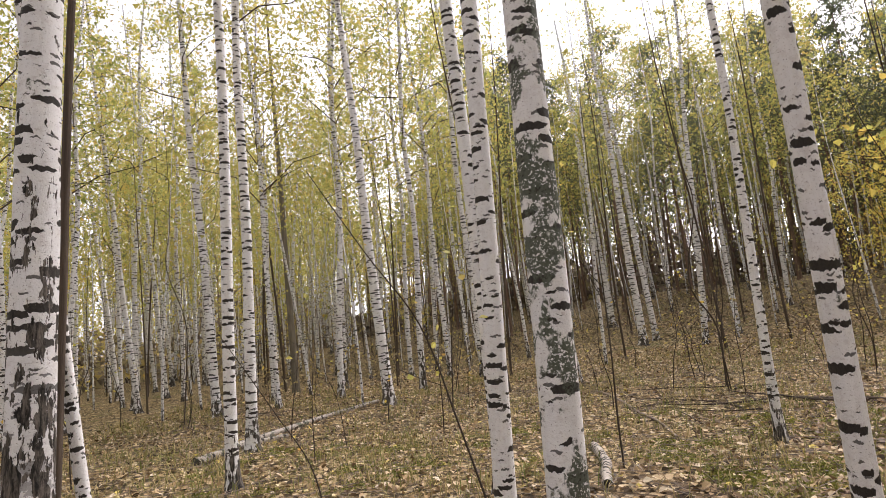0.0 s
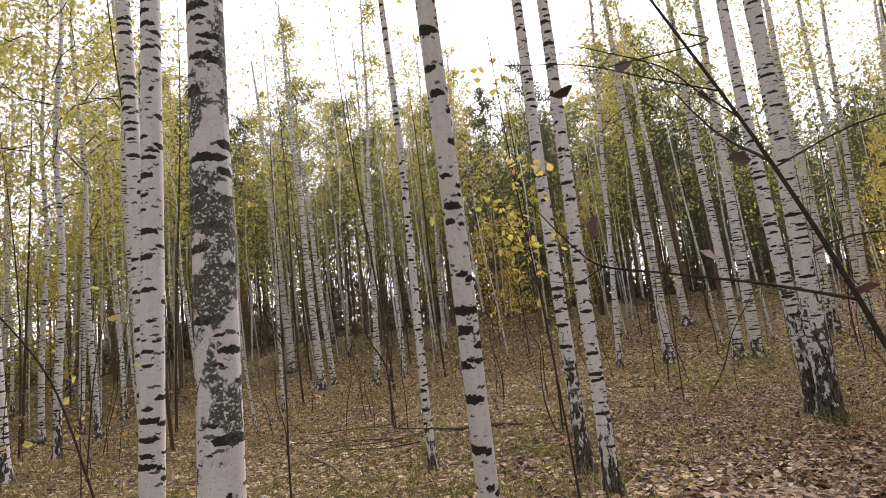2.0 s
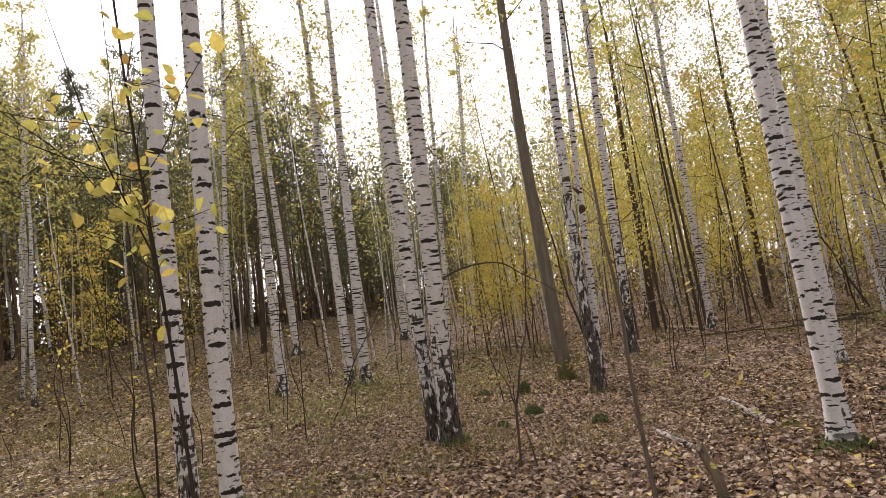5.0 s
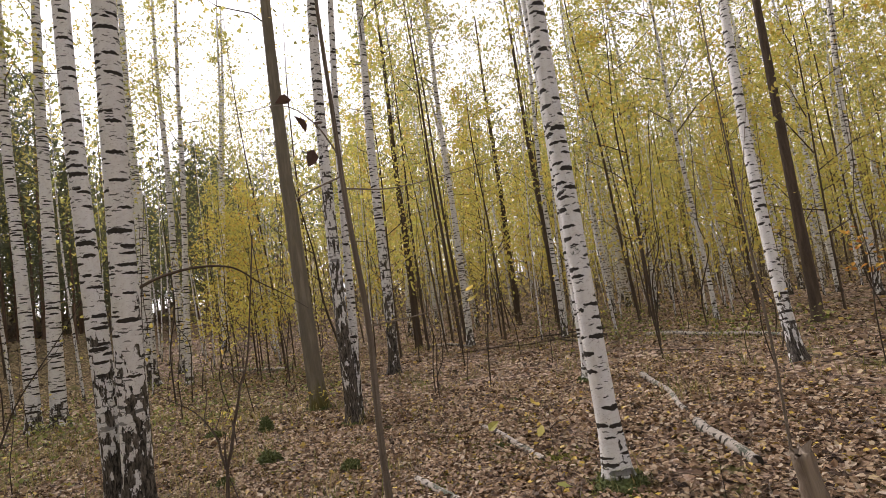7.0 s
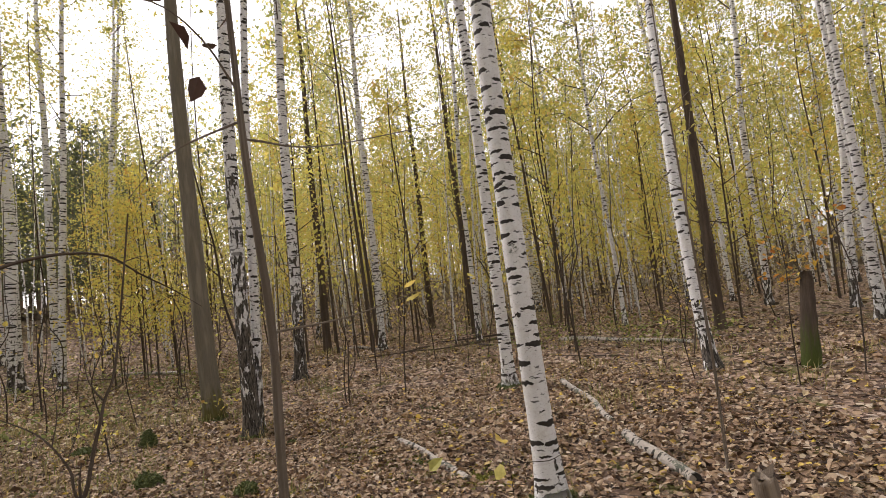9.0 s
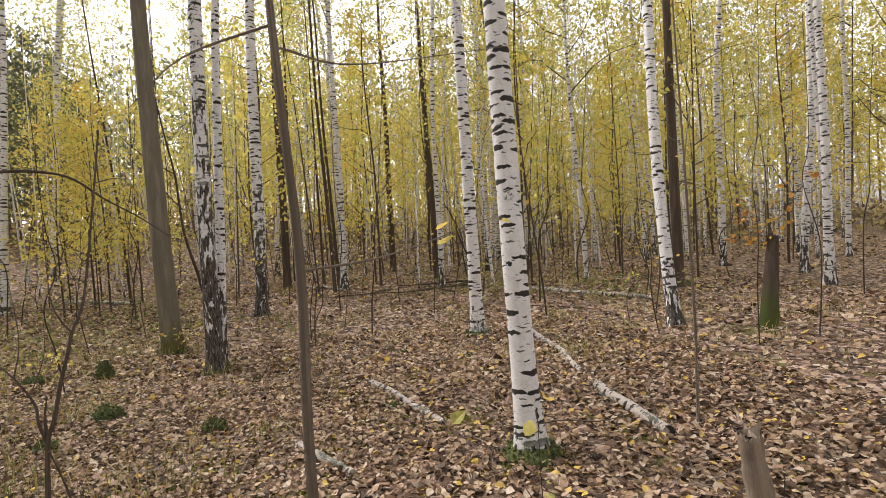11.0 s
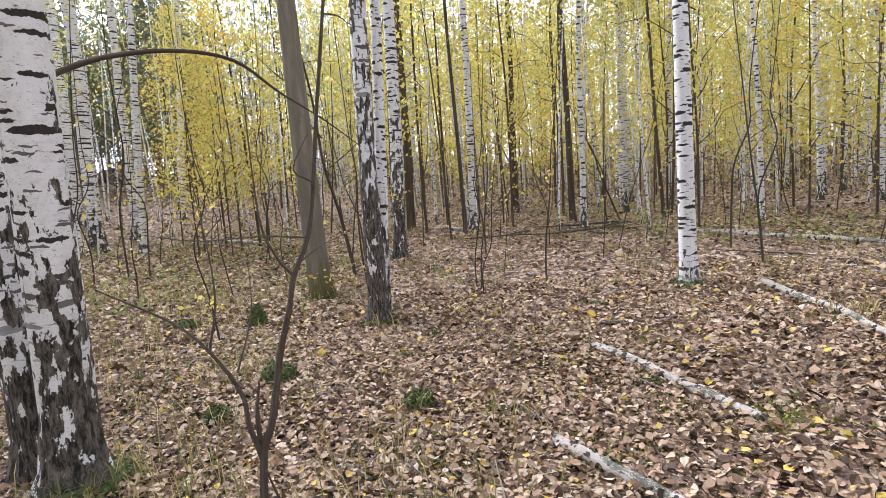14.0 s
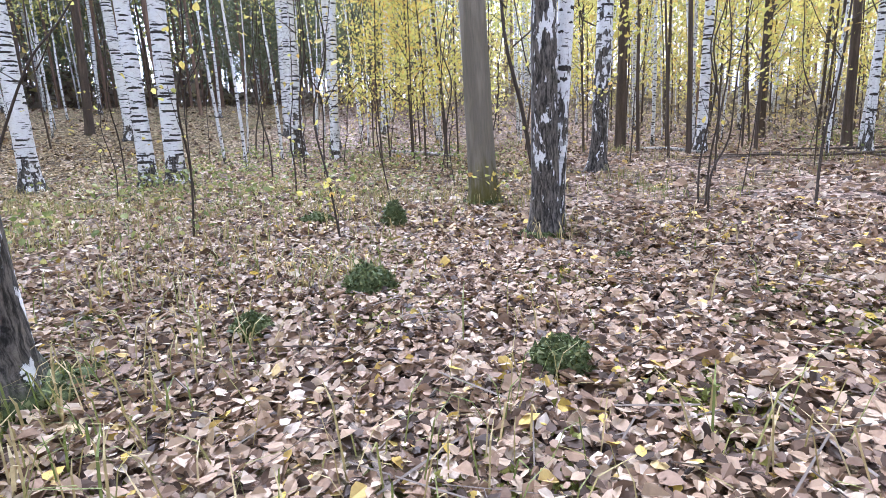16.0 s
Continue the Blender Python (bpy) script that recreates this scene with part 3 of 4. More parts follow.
def scatter(n, box, gap, keep, rng):
    """n random places in a box, at least gap apart, where keep allows."""
    out, tries = [], 0
    while len(out) < n and tries < n * 60:
        tries += 1
        x, y = rng.uniform(box[0], box[1]), rng.uniform(box[2], box[3])
        if keep(x, y) and all((x - a) ** 2 + (y - b) ** 2 > gap * gap for a, b in PLACED):
            out.append((x, y))
            PLACED.append((x, y))
    return out


def away(x, y):
    return min(math.hypot(x - a, y - b) for a, b in WALKED)


def bearing(x, y):
    return math.degrees(math.atan2(y, x))


FILL = []
for k in range(6):
    h = (15.5, 14.0, 16.5, 13.0, 15.0, 14.5)[k]
    dia = (0.17, 0.14, 0.20, 0.12, 0.16, 0.19)[k]
    e = new("birch_tree")
    me, _ = trunk_mesh("fill_trunk", h, dia, BIRCH, seed=300 + k, sides=8, foot=(0.6, 1.0, 1.4)[k % 3], wave=0.10, lean=(0.012 * (k - 2), 0.008))
    part("trunk", me, e)
    tagged(part("branchwork", BIRCH_CROWNS[k % 5][0], e), kind="stuff")
    tagged(part("foliage", BIRCH_CROWNS[k % 5][1], e), kind="stuff")
    FILL.append(tagged(e, "slender birch in the dense stand, white bark", "tree", "birches of the stand"))
PINES = []
for k in range(3):
    e = new("pine_tree")
    me, _ = trunk_mesh("pine_trunk", (16.0, 14.5, 17.0)[k], (0.20, 0.16, 0.23)[k], PINE_BARK, seed=400 + k, sides=7, foot=0.3, wave=0.06, flare=0.3)
    part("trunk", me, e)
    tagged(part("branchwork", PINE_CROWNS[k][0], e), kind="stuff")
    tagged(part("foliage", PINE_CROWNS[k][1], e), kind="stuff")
    PINES.append(tagged(e, "tall pine with bare dark trunk and green top", "tree", "pines on the bank"))


def plant(protos, places, rng, lean=2.0, low=0.85, high=1.12):
    first = set()
    for i, (x, y) in enumerate(places):
        k = int(rng.integers(len(protos)))
        s = rng.uniform(low, high)
        m = Matrix.LocRotScale((x, y, float(ground_z(x, y))), Euler((radians(rng.normal(0, lean)), radians(rng.normal(0, lean)), rng.uniform(0, 6.28))), (s, s, s))
        e = protos[k] if k not in first and protos[k].location.length == 0 else copy_thing(protos[k], Matrix.Identity(4))
        e.matrix_basis = m
        first.add(k)


rng1 = np.random.default_rng(11)


def clearing(x, y):
    """The thinner part of the wood, where the sky shows."""
    return 4 < bearing(x - 3, y - 1.2) < 40 and rng1.uniform() < 0.72


plant(FILL, scatter(125, (-26, 8, 9, 42), 1.1, lambda x, y: away(x, y) > 13.5 and bearing(x, y) > 78, rng1), rng1)
plant(FILL, scatter(30, (3, 30, 10, 40), 1.7, lambda x, y: away(x, y) > 17 and 28 < bearing(x, y) < 80 and not clearing(x, y), rng1), rng1)
plant(FILL, scatter(52, (16, 42, -24, 14), 1.8, lambda x, y: away(x, y) > 11 and bearing(x, y) < 32 and not clearing(x, y), rng1), rng1)
plant(FILL, scatter(30, (9, 36, -30, -6), 1.8, lambda x, y: away(x, y) > 9, rng1), rng1)
plant(FILL, scatter(20, (-26, 12, -24, 8), 2.6, lambda x, y: away(x, y) > 5 and (bearing(x - 1, y + 1) > 100 or bearing(x - 1, y + 1) < -75), rng1), rng1)
plant(PINES, scatter(125, (0, 50, 8, 58), 1.0, lambda x, y: away(x, y) > 27 and 32 < bearing(x, y) < 92, rng1), rng1, 1.0)
plant(PINES, [(1 + d * math.cos(radians(a)), 1.2 + d * math.sin(radians(a))) for d, a in ((32.5, 44), (34.5, 50), (33.0, 55), (36.5, 47), (35.5, 59))], rng1, 1.0, 0.8, 0.95)
LOW_PINE = new("pine_tree")
part("trunk", trunk_mesh("low_pine_trunk", 10.0, 0.16, PINE_BARK, seed=410, sides=7, foot=0.3, wave=0.05, flare=0.3)[0], LOW_PINE)
low_crown = crown_meshes("low_pine", 10.2, 1.6, 2.1, 3000, 0.30, NEEDLE, PINE_BARK, 57, droop=0.35, limbs=36, per_leaf=needle_sprays)
tagged(part("branchwork", low_crown[0], LOW_PINE), kind="stuff")
tagged(part("foliage", low_crown[1], LOW_PINE), kind="stuff")
tagged(LOW_PINE, "young conifer, dark green down to the ground", "tree", "young conifers behind the clearing")
plant([LOW_PINE], scatter(34, (14, 46, 8, 44), 2.4, lambda x, y: away(x, y) > 29 and 17 < bearing(x - 3, y - 1.2) < 64, rng1), rng1, 1.0, 0.75, 1.05)
rng2 = np.random.default_rng(12)
for x, y in scatter(104, (13, 42, -26, 10), 1.0, lambda x, y: away(x, y) > 12 and bearing(x - 3, y - 1.2) < 7, rng2):
    young_tree(x, y, 0.05, int(rng2.integers(3)), rng2.uniform(0, 6.28), rng2.uniform(0.7, 1.15))
for x, y in scatter(9, (18, 30, 5, 12), 1.2, lambda x, y: 10 < bearing(x - 3, y - 1.2) < 21, rng2):
    young_tree(x, y, 0.05, int(rng2.integers(3)), rng2.uniform(0, 6.28), rng2.uniform(0.45, 0.7))
for k, (x, y, size) in enumerate([(19.0, 5.9, 0.78), (19.9, 6.5, 0.85), (18.4, 6.7, 0.66), (20.8, 5.6, 0.8)]):
    young_tree(x, y, 0.05, 1, 1.3 * k, size)
for x, y in scatter(20, (-18, 20, 17, 36), 1.4, lambda x, y: away(x, y) > 17 and (bearing(x, y) > 84 or bearing(x, y) < 60), rng2):
    young_tree(x, y, 0.05, int(rng2.integers(3)), rng2.uniform(0, 6.28), rng2.uniform(0.6, 1.0))


def thin_protos():
    """The thin pale stems that crowd the stand, with small tops."""
    rng = np.random.default_rng(25)
    out = []
    for k in range(8):
        h, r = rng.uniform(8, 13.5), rng.uniform(0.024, 0.052)
        t = np.linspace(0, 1, 10)
        p = np.stack([0.10 * np.sin(5 * t + k) - 0.10 * math.sin(k), 0.10 * np.sin(4 * t + 2 * k) - 0.10 * math.sin(2 * k), h * t - 0.1], -1)
        e = new("thin_birch")
        v, f, at = tube(p, r * (1.15 - t), 6, 0.5)
        part("trunk", fast_mesh("thin_trunk", v, f, BIRCH if k % 4 else DARK_BARK, at, True), e)
        m = 320
        u = rng.uniform(0.42, 1.0, m)
        c = np.stack([np.interp(u, t, p[:, i]) for i in range(3)], -1) + rng.normal(0, 1, (m, 3)) * np.array([0.55, 0.55, 0.4])
        v, f = small_leaves(c, 0.086, rng)
        tagged(part("foliage", fast_mesh("thin_top", v, f, GREEN_LEAF), e), kind="stuff")
        out.append(tagged(e, "thin young birch with a pale stem" if k % 4 else "thin young tree with a dark stem", "tree", "thin trees that crowd the stand"))
    return out


rng7 = np.random.default_rng(26)
plant(thin_protos(), scatter(120, (-22, 10, 13, 36), 0.6, lambda x, y: bearing(x, y) > 72, rng7) + scatter(50, (4, 34, 14, 36), 0.8, lambda x, y: away(x, y) > 15 and 26 < bearing(x, y) < 76, rng7) + scatter(130, (16, 34, -20, 12), 0.7, lambda x, y: away(x, y) > 12, rng7), rng7, 2.2)


def far_woods():
    """The wood beyond: many trunks and leaves in one piece."""
    rng = np.random.default_rng(21)
    white, dark, lv, nd = [], [], [], []
    for k in range(2300):
        a, d = rng.uniform(0, 2 * math.pi), 36 + 50 * rng.uniform(0, 1) ** 0.8
        x, y = 5 + d * math.cos(a), 2 + d * math.sin(a)
        z = float(ground_z(x, y))
        h = rng.uniform(9, 16)
        pine = 15 < math.degrees(a) < 100 and k % 4 or k % 5 == 0
        (dark if pine else white).append(tube([(x, y, z - 0.2), (x + rng.normal(0, 0.15), y, z + h * 0.5), (x + rng.normal(0, 0.4), y, z + h)], [0.11, 0.08, 0.02], 4))
        m = 150
        low = 0.55 if pine else 0.20
        c = np.array([x, y, z]) + np.stack([rng.normal(0, 1.2, m), rng.normal(0, 1.2, m), h * (low + (1.04 - low) * rng.uniform(0, 1, m) ** 0.8)], -1)
        (nd if pine and k % 8 else lv).append(c)
    e = tagged(new("far_woods"), "distant mixed wood in yellow and green leaf", "woods", kind="stuff")
    for pieces, mat, key in ((white, BIRCH, "pale_stems"), (dark, PINE_BARK, "dark_stems")):
        v, f, at = join(pieces)
        tagged(part(key, fast_mesh(key, v, f, mat, at, True), e), kind="stuff")
    for cs, mat, key, size in ((lv, GREEN_LEAF, "far_leaves", 0.27), (nd, NEEDLE, "far_needles", 0.33)):
        v, f = small_leaves(np.concatenate(cs), size, rng)
        tagged(part(key, fast_mesh(key, v, f, mat), e), kind="stuff")


far_woods()


def far_undergrowth(name, n, first, last, near, deep, tall, size, mat, label, seed):
    """Low bushes and young growth that close the view between the far trunks."""
    rng = np.random.default_rng(seed)
    a, d = np.radians(rng.uniform(first, last, n)), near + deep * rng.uniform(0, 1, n)
    x, y = 5 + d * np.cos(a), 2 + d * np.sin(a)
    top = tall * (1 + 0.45 * np.sin(7 * a + 1.5 * np.sin(3 * a)) + 0.35 * np.sin(29 * a + 2 * np.sin(11 * a)))
    z = ground_z(x, y) + 0.1 + rng.uniform(0, 1, n) ** 1.5 * np.maximum(top, 0.8)
    v, f = small_leaves(np.stack([x, y, z], -1), size, rng)
    tagged(new(name, fast_mesh(name, v, f, mat)), label, "bushes", kind="stuff")


far_undergrowth("far_undergrowth", 26000, 24, 118, 42, 26, 3.0, 0.45, BUSH, "dense brown and olive undergrowth far off", 23)
far_undergrowth("far_undergrowth", 44000, 118, 384, 38, 28, 3.2, 0.42, THICKET, "yellow-brown undergrowth far off between the stems", 24)
far_undergrowth("thicket", 12000, -48, 16, 19, 18, 1.3, 0.10, THICKET, "low thicket of yellowing shoots among the trunks", 27)
far_undergrowth("thicket", 5000, 60, 125, 15, 18, 1.1, 0.10, THICKET, "low thicket of yellowing shoots on the bank", 28)


# ---- forest floor cover ----
def litter(name, n, box, size, seed, keep=1.0, lift=0.012, mat=LITTER, label="fallen birch leaves in tan, brown and yellow"):
    rng = np.random.default_rng(seed)
    x, y = rng.uniform(box[0], box[1], n), rng.uniform(box[2], box[3], n)
    # thinner cover on the grassy bank
    bare = smooth(3.0, 6.5, y - 0.35 * x) * 0.2
    clump = 0.5 + 0.5 * np.sin(2.1 * x + 1.3 * np.sin(1.7 * y)) * np.sin(1.9 * y + 0.8 * np.sin(2.3 * x))
    ok = rng.uniform(0, 1, n) < keep * (1 - bare) * (0.6 + 0.4 * clump)
    x, y = x[ok], y[ok]
    c = np.stack([x, y, ground_z(x, y) + rng.uniform(0.0, lift, len(x)) + 0.006], -1)
    v, f = leaf_cloud(c, size, rng, 0.56, 0.5)
    tagged(new(name, fast_mesh(name, v, f, mat)), label, "leaves", kind="stuff")


litter("fallen_leaves", 70000, (5.2, 12.5, -3.0, 7.0), 0.050, 61, 1.0, 0.04)
litter("fallen_leaves", 26000, (7.0, 10.5, 0.5, 5.5), 0.034, 65, 1.0, 0.045)
litter("fallen_leaves", 60000, (3.5, 24.0, -9.0, 9.0), 0.066, 62, 0.9, 0.02)
litter("fallen_leaves", 96000, (-8.0, 20.0, 3.0, 20.0), 0.068, 63, 1.0, 0.03, BANK_LITTER, "straw-coloured and brown fallen leaves on the bank")
litter("fallen_leaves", 26000, (8.0, 44.0, -26.0, 30.0), 0.13, 64, 1.0, 0.02)


def grass(name, n, places, spread, length, seed, label, wide=1.0):
    """Bent blades in tufts round the given places."""
    rng = np.random.default_rng(seed)
    c = np.asarray(places)[rng.integers(len(places), size=n)] + rng.normal(0, 1, (n, 2)) * spread
    ln, az = length * rng.uniform(0.5, 1.3, n), rng.uniform(0, 2 * math.pi, n)
    out = rng.uniform(0.15, 0.9, n) * ln
    d, s = np.stack([np.cos(az), np.sin(az)], -1), np.stack([-np.sin(az), np.cos(az)], -1)
    z = ground_z(c[:, 0], c[:, 1])
    w = rng.uniform(0.0015, 0.003, n)[:, None] * wide
    rows = []
    for t, up, k in ((0, 0, 1), (0.45, 0.62, 0.9), (1.0, 0.75, 0.25)):
        xy = c + d * (out * t)[:, None]
        zz = z + ln * up - 0.01
        rows += [np.concatenate([xy - s * w * k, zz[:, None]], 1), np.concatenate([xy + s * w * k, zz[:, None]], 1)]
    v = np.stack(rows, 1).reshape(-1, 3)
    o = np.arange(n)[:, None] * 6
    f = np.concatenate([o + np.array([[0, 1, 3, 2]]), o + np.array([[2, 3, 5, 4]])], 0)
    tagged(new(name, fast_mesh(name, v, f, GRASS)), label, "grass", kind="stuff")


rng3 = np.random.default_rng(33)
TUFTS = [(7.5, 3.7), (7.2, 4.0), (7.7, 3.5), (8.0, 2.7), (8.3, 2.4), (8.5, 3.4), (9.0, 3.9), (9.6, 3.5), (12.9, 3.5), (13.5, 2.2), (13.0, 1.6), (12.2, 4.4), (7.9, 3.3), (7.6, 3.1), (9.0, 2.4)]
grass("dry_grass", 420, TUFTS + [(7.45, 2.35), (7.62, 1.95), (7.9, 2.25), (7.35, 2.75), (8.2, 1.75)], 0.15, 0.27, 71, "tufts of dry straw-coloured grass", 1.2)
grass("dry_grass", 260, [(8.08, 3.95), (8.2, 3.85), (7.95, 4.0), (11.2, 2.45), (12.8, 3.2), (7.0, 0.05), (4.4, 4.75)], 0.16, 0.24, 74, "pale grass round the tree feet", 1.3)
grass("dry_grass", 26000, rng3.uniform((-8, 3.5), (14, 18), (900, 2)), 0.22, 0.19, 72, "short dry grass on the mossy bank", 1.8)
grass("dry_grass", 7000, rng3.uniform((9, -7), (26, 12), (260, 2)), 0.25, 0.20, 73, "sparse dry grass between the leaves", 1.8)


def twig_litter(n, box, seed):
    rng = np.random.default_rng(seed)
    x, y = rng.uniform(box[0], box[1], n), rng.uniform(box[2], box[3], n)
    a, ln, r = rng.uniform(0, 6.28, n), rng.uniform(0.12, 0.5, n), rng.uniform(0.0015, 0.004, n)
    ends = [np.stack([x + k * ln * np.cos(a) / 2, y + k * ln * np.sin(a) / 2], -1) for k in (-1, 1)]
    ring = []
    for e in ends:
        z = ground_z(e[:, 0], e[:, 1]) + 0.02 + rng.uniform(0, 0.05, n)
        for q in range(3):
            ring.append(np.stack([e[:, 0] - np.sin(a) * r * math.cos(2.1 * q), e[:, 1] + np.cos(a) * r * math.cos(2.1 * q), z + r * math.sin(2.1 * q)], -1))
    v = np.stack(ring, 1).reshape(-1, 3)
    o = np.arange(n)[:, None] * 6
    f = np.concatenate([o + np.array([[q, (q + 1) % 3, 3 + (q + 1) % 3, 3 + q]]) for q in range(3)], 0)
    tagged(new("twig_litter", fast_mesh("twig_litter", v, f, SAPLING_BARK)), "small dry twigs lying among the leaves", "twigs", kind="stuff")


twig_litter(5200, (-6, 20, -5, 16), 81)
twig_litter(4200, (-7, 9, 4, 14), 82)


# ---- saplings, logs, stumps ----
def line_up(p, k=4):
    """More points along a line, rounded by a Catmull-Rom spline."""
    p = np.asarray(p, float)
    q = np.concatenate([[2 * p[0] - p[1]], p, [2 * p[-1] - p[-2]]])
    out = []
    for i in range(1, len(q) - 2):
        for t in np.arange(k) / k:
            out.append(0.5 * (2 * q[i] + (q[i + 1] - q[i - 1]) * t + (2 * q[i - 1] - 5 * q[i] + 4 * q[i + 1] - q[i + 2]) * t * t + (3 * q[i] - q[i - 1] - 3 * q[i + 1] + q[i + 2]) * t ** 3))
    return np.array(out + [p[-1]])


def stick_mesh(name, pts, r0, r1, mat, sides=8, k=4, seed=0, wobble=0.06):
    p = line_up(pts, k)
    v, f, at = tube(p, np.linspace(r0, r1, len(p)), sides, 0.01, 0, wobble=wobble, rng=np.random.default_rng(seed))
    n = len(v)
    # caps
    v = np.concatenate([v, p[:1], p[-1:]])
    at = {key: np.concatenate([val, val[:1], val[-1:]]) for key, val in at.items()}
    j = np.arange(sides)
    caps = np.concatenate([np.stack([j, (j + 1) % sides, np.full(sides, n), np.full(sides, n)], -1)[:, :3], np.stack([n - sides + (j + 1) % sides, n - sides + j, np.full(sides, n + 1)], -1)])
    me = bpy.data.meshes.new(name)
    me.from_pydata(v.tolist(), [], f.tolist() + caps.tolist())
    me.polygons.foreach_set("use_smooth", [True] * len(f) + [False] * len(caps))
    for key, val in at.items():
        a = me.attributes.new(key, "FLOAT_VECTOR" if val.ndim == 2 else "FLOAT", "POINT")
        a.data.foreach_set("vector" if val.ndim == 2 else "value", np.asarray(val, np.float32).ravel())
    me.materials.append(mat)
    return me


def sapling(x, y, stem, dia, branches=(), mat=None, leaves=0, leaf_mat=None, leaf_size=0.05, label="thin bare sapling with dark bark", seed=1, twigs=5, twigs_from=0.33):
    """A stem through given offsets (dx, dy, z), its branches as parts, random twigs and a few leaves."""
    rng = np.random.default_rng(seed)
    e = new("sapling")
    e.location = (x, y, float(ground_z(x, y)))
    mat = mat or TWIG
    part("stem", stick_mesh("stem", stem, dia / 2, dia * 0.16, mat, 8, 6, seed), e)
    ends = []
    for pts, d in branches:
        part("branch", stick_mesh("branch", pts, d / 2, d * 0.12, mat, 6, 6, seed), e)
        ends.append(line_up(pts, 6))
    s = line_up(stem, 6)
    for k in range(twigs):
        i = int(rng.integers(int(len(s) * twigs_from), len(s) - 1))
        a, ln = rng.uniform(0, 6.28), rng.uniform(0.25, 0.6)
        t = np.linspace(0, 1, 4)[:, None]
        p = s[i] + t * np.array([math.cos(a) * ln, math.sin(a) * ln, rng.uniform(0.1, 0.5) * ln]) + rng.normal(0, 0.02, (4, 3)) * t
        part("twig", stick_mesh("twig", p, max(dia * 0.12, 0.002), 0.0008, mat, 5, 3, seed + k), e)
        ends.append(line_up(p, 3))
    if leaves:
        pool = np.concatenate(ends)
        c = pool[rng.integers(len(pool), size=leaves)] + rng.normal(0, 0.035, (leaves, 3))
        v, f = leaf_cloud(c, leaf_size, rng, 0.2)
        tagged(part("foliage", fast_mesh("leaf_cluster", v, f, leaf_mat or YELLOW_LEAF), e), kind="stuff")
    return tagged(e, label, "sapling")


def log(name, a, b, r0, r1, mat, label, category="log", bow=0.03, seed=0, lift=0.5):
    a, b = np.array(a, float), np.array(b, float)
    t = np.linspace(0, 1, 6)
    xy = a + (b - a) * t[:, None]
    rng = np.random.default_rng(seed)
    side = np.array([-(b - a)[1], (b - a)[0]]) * bow
    xy = xy + side * (np.sin(t * 3.14) + rng.normal(0, 0.15, 6))[:, None]
    z = ground_z(xy[:, 0], xy[:, 1]) + r0 * lift + 0.012
    me = stick_mesh(name, np.concatenate([xy, z[:, None]], 1), r0, r1, mat, 10, 4, seed, 0.09)
    return tagged(new(name, me), label, category)


LOG_BARK = birch_bark("fallen_birch_bark", (0.42, 0.375, 0.32), patch=0.15)
DEAD_WOOD = rough_bark("dead_wood", (0.10, 0.075, 0.055), (0.33, 0.27, 0.21), stretch=3.0)

log("birch_log", (7.95, 1.57), (7.22, 1.22), 0.036, 0.034, LOG_BARK, "white birch log lying on fallen leaves", seed=1, bow=0.01)
log("birch_log", (9.45, 0.80), (7.9, 0.40), 0.045, 0.035, LOG_BARK, "rotting birch log half sunk in leaves", seed=2, bow=0.02, lift=0.1)
log("birch_log", (8.14, -1.15), (6.9, -1.02), 0.055, 0.045, LOG_BARK, "thick birch log with peeling white bark", seed=3)
log("birch_log", (10.9, -1.70), (8.7, -1.31), 0.045, 0.03, LOG_BARK, "long fallen birch stem on the leaves", seed=4)
log("birch_log", (16.3, -3.9), (12.7, -5.0), 0.06, 0.04, LOG_BARK, "long pale fallen birch across the undergrowth", seed=5)
log("birch_log", (22.4, 1.5), (19.6, 0.1), 0.055, 0.035, LOG_BARK, "pale fallen birch stem far in the wood", seed=6)
log("birch_log", (-3.8, 8.5), (-1.9, 13.9), 0.06, 0.04, LOG_BARK, "fallen birch stem on the brown bank", seed=7)
log("birch_log", (1.62, 7.1), (1.30, 5.3), 0.06, 0.05, LOG_BARK, "short white birch log on dry grass", seed=8)
log("fallen_branch", (12.05, 1.0), (11.5, 0.5), 0.018, 0.010, DARK_BARK, "dark fallen branch on the leaves", "branch", seed=9)
log("fallen_branch", (11.75, -0.3), (12.1, -1.25), 0.02, 0.012, DARK_BARK, "dark fallen branch on the leaves", "branch", seed=10)
log("fallen_branch", (4.9, 9.1), (6.0, 7.9), 0.04, 0.025, DARK_BARK, "dark fallen stem on the grassy bank", "branch", seed=11)
log("fallen_branch", (8.30, 2.95), (7.85, 2.58), 0.014, 0.010, DEAD_WOOD, "pale bare stick on the leaves", "branch", seed=12)
log("fallen_branch", (7.85, -2.32), (8.6, -3.1), 0.016, 0.009, DEAD_WOOD, "pale bare stick on the leaves", "branch", seed=13)
log("fallen_branch", (6.9, 4.6), (7.0, 3.3), 0.014, 0.008, DARK_BARK, "thin dark stick on the ground", "branch", seed=14)
rng4 = np.random.default_rng(44)
for k in range(46):
    x, y = rng4.uniform(5, 22), rng4.uniform(-8, 9)
    a, ln = rng4.uniform(0, 6.28), rng4.uniform(0.4, 1.8)
    if away(x, y) > 1.2:
        tagged(log("fallen_branch", (x, y), (x + ln * math.cos(a), y + ln * math.sin(a)), rng4.uniform(0.006, 0.02), 0.004, (DARK_BARK, DEAD_WOOD, TWIG)[k % 3], "thin dead branch lying on the leaves", "branch", seed=100 + k, bow=0.06), group="dead branches on the floor")
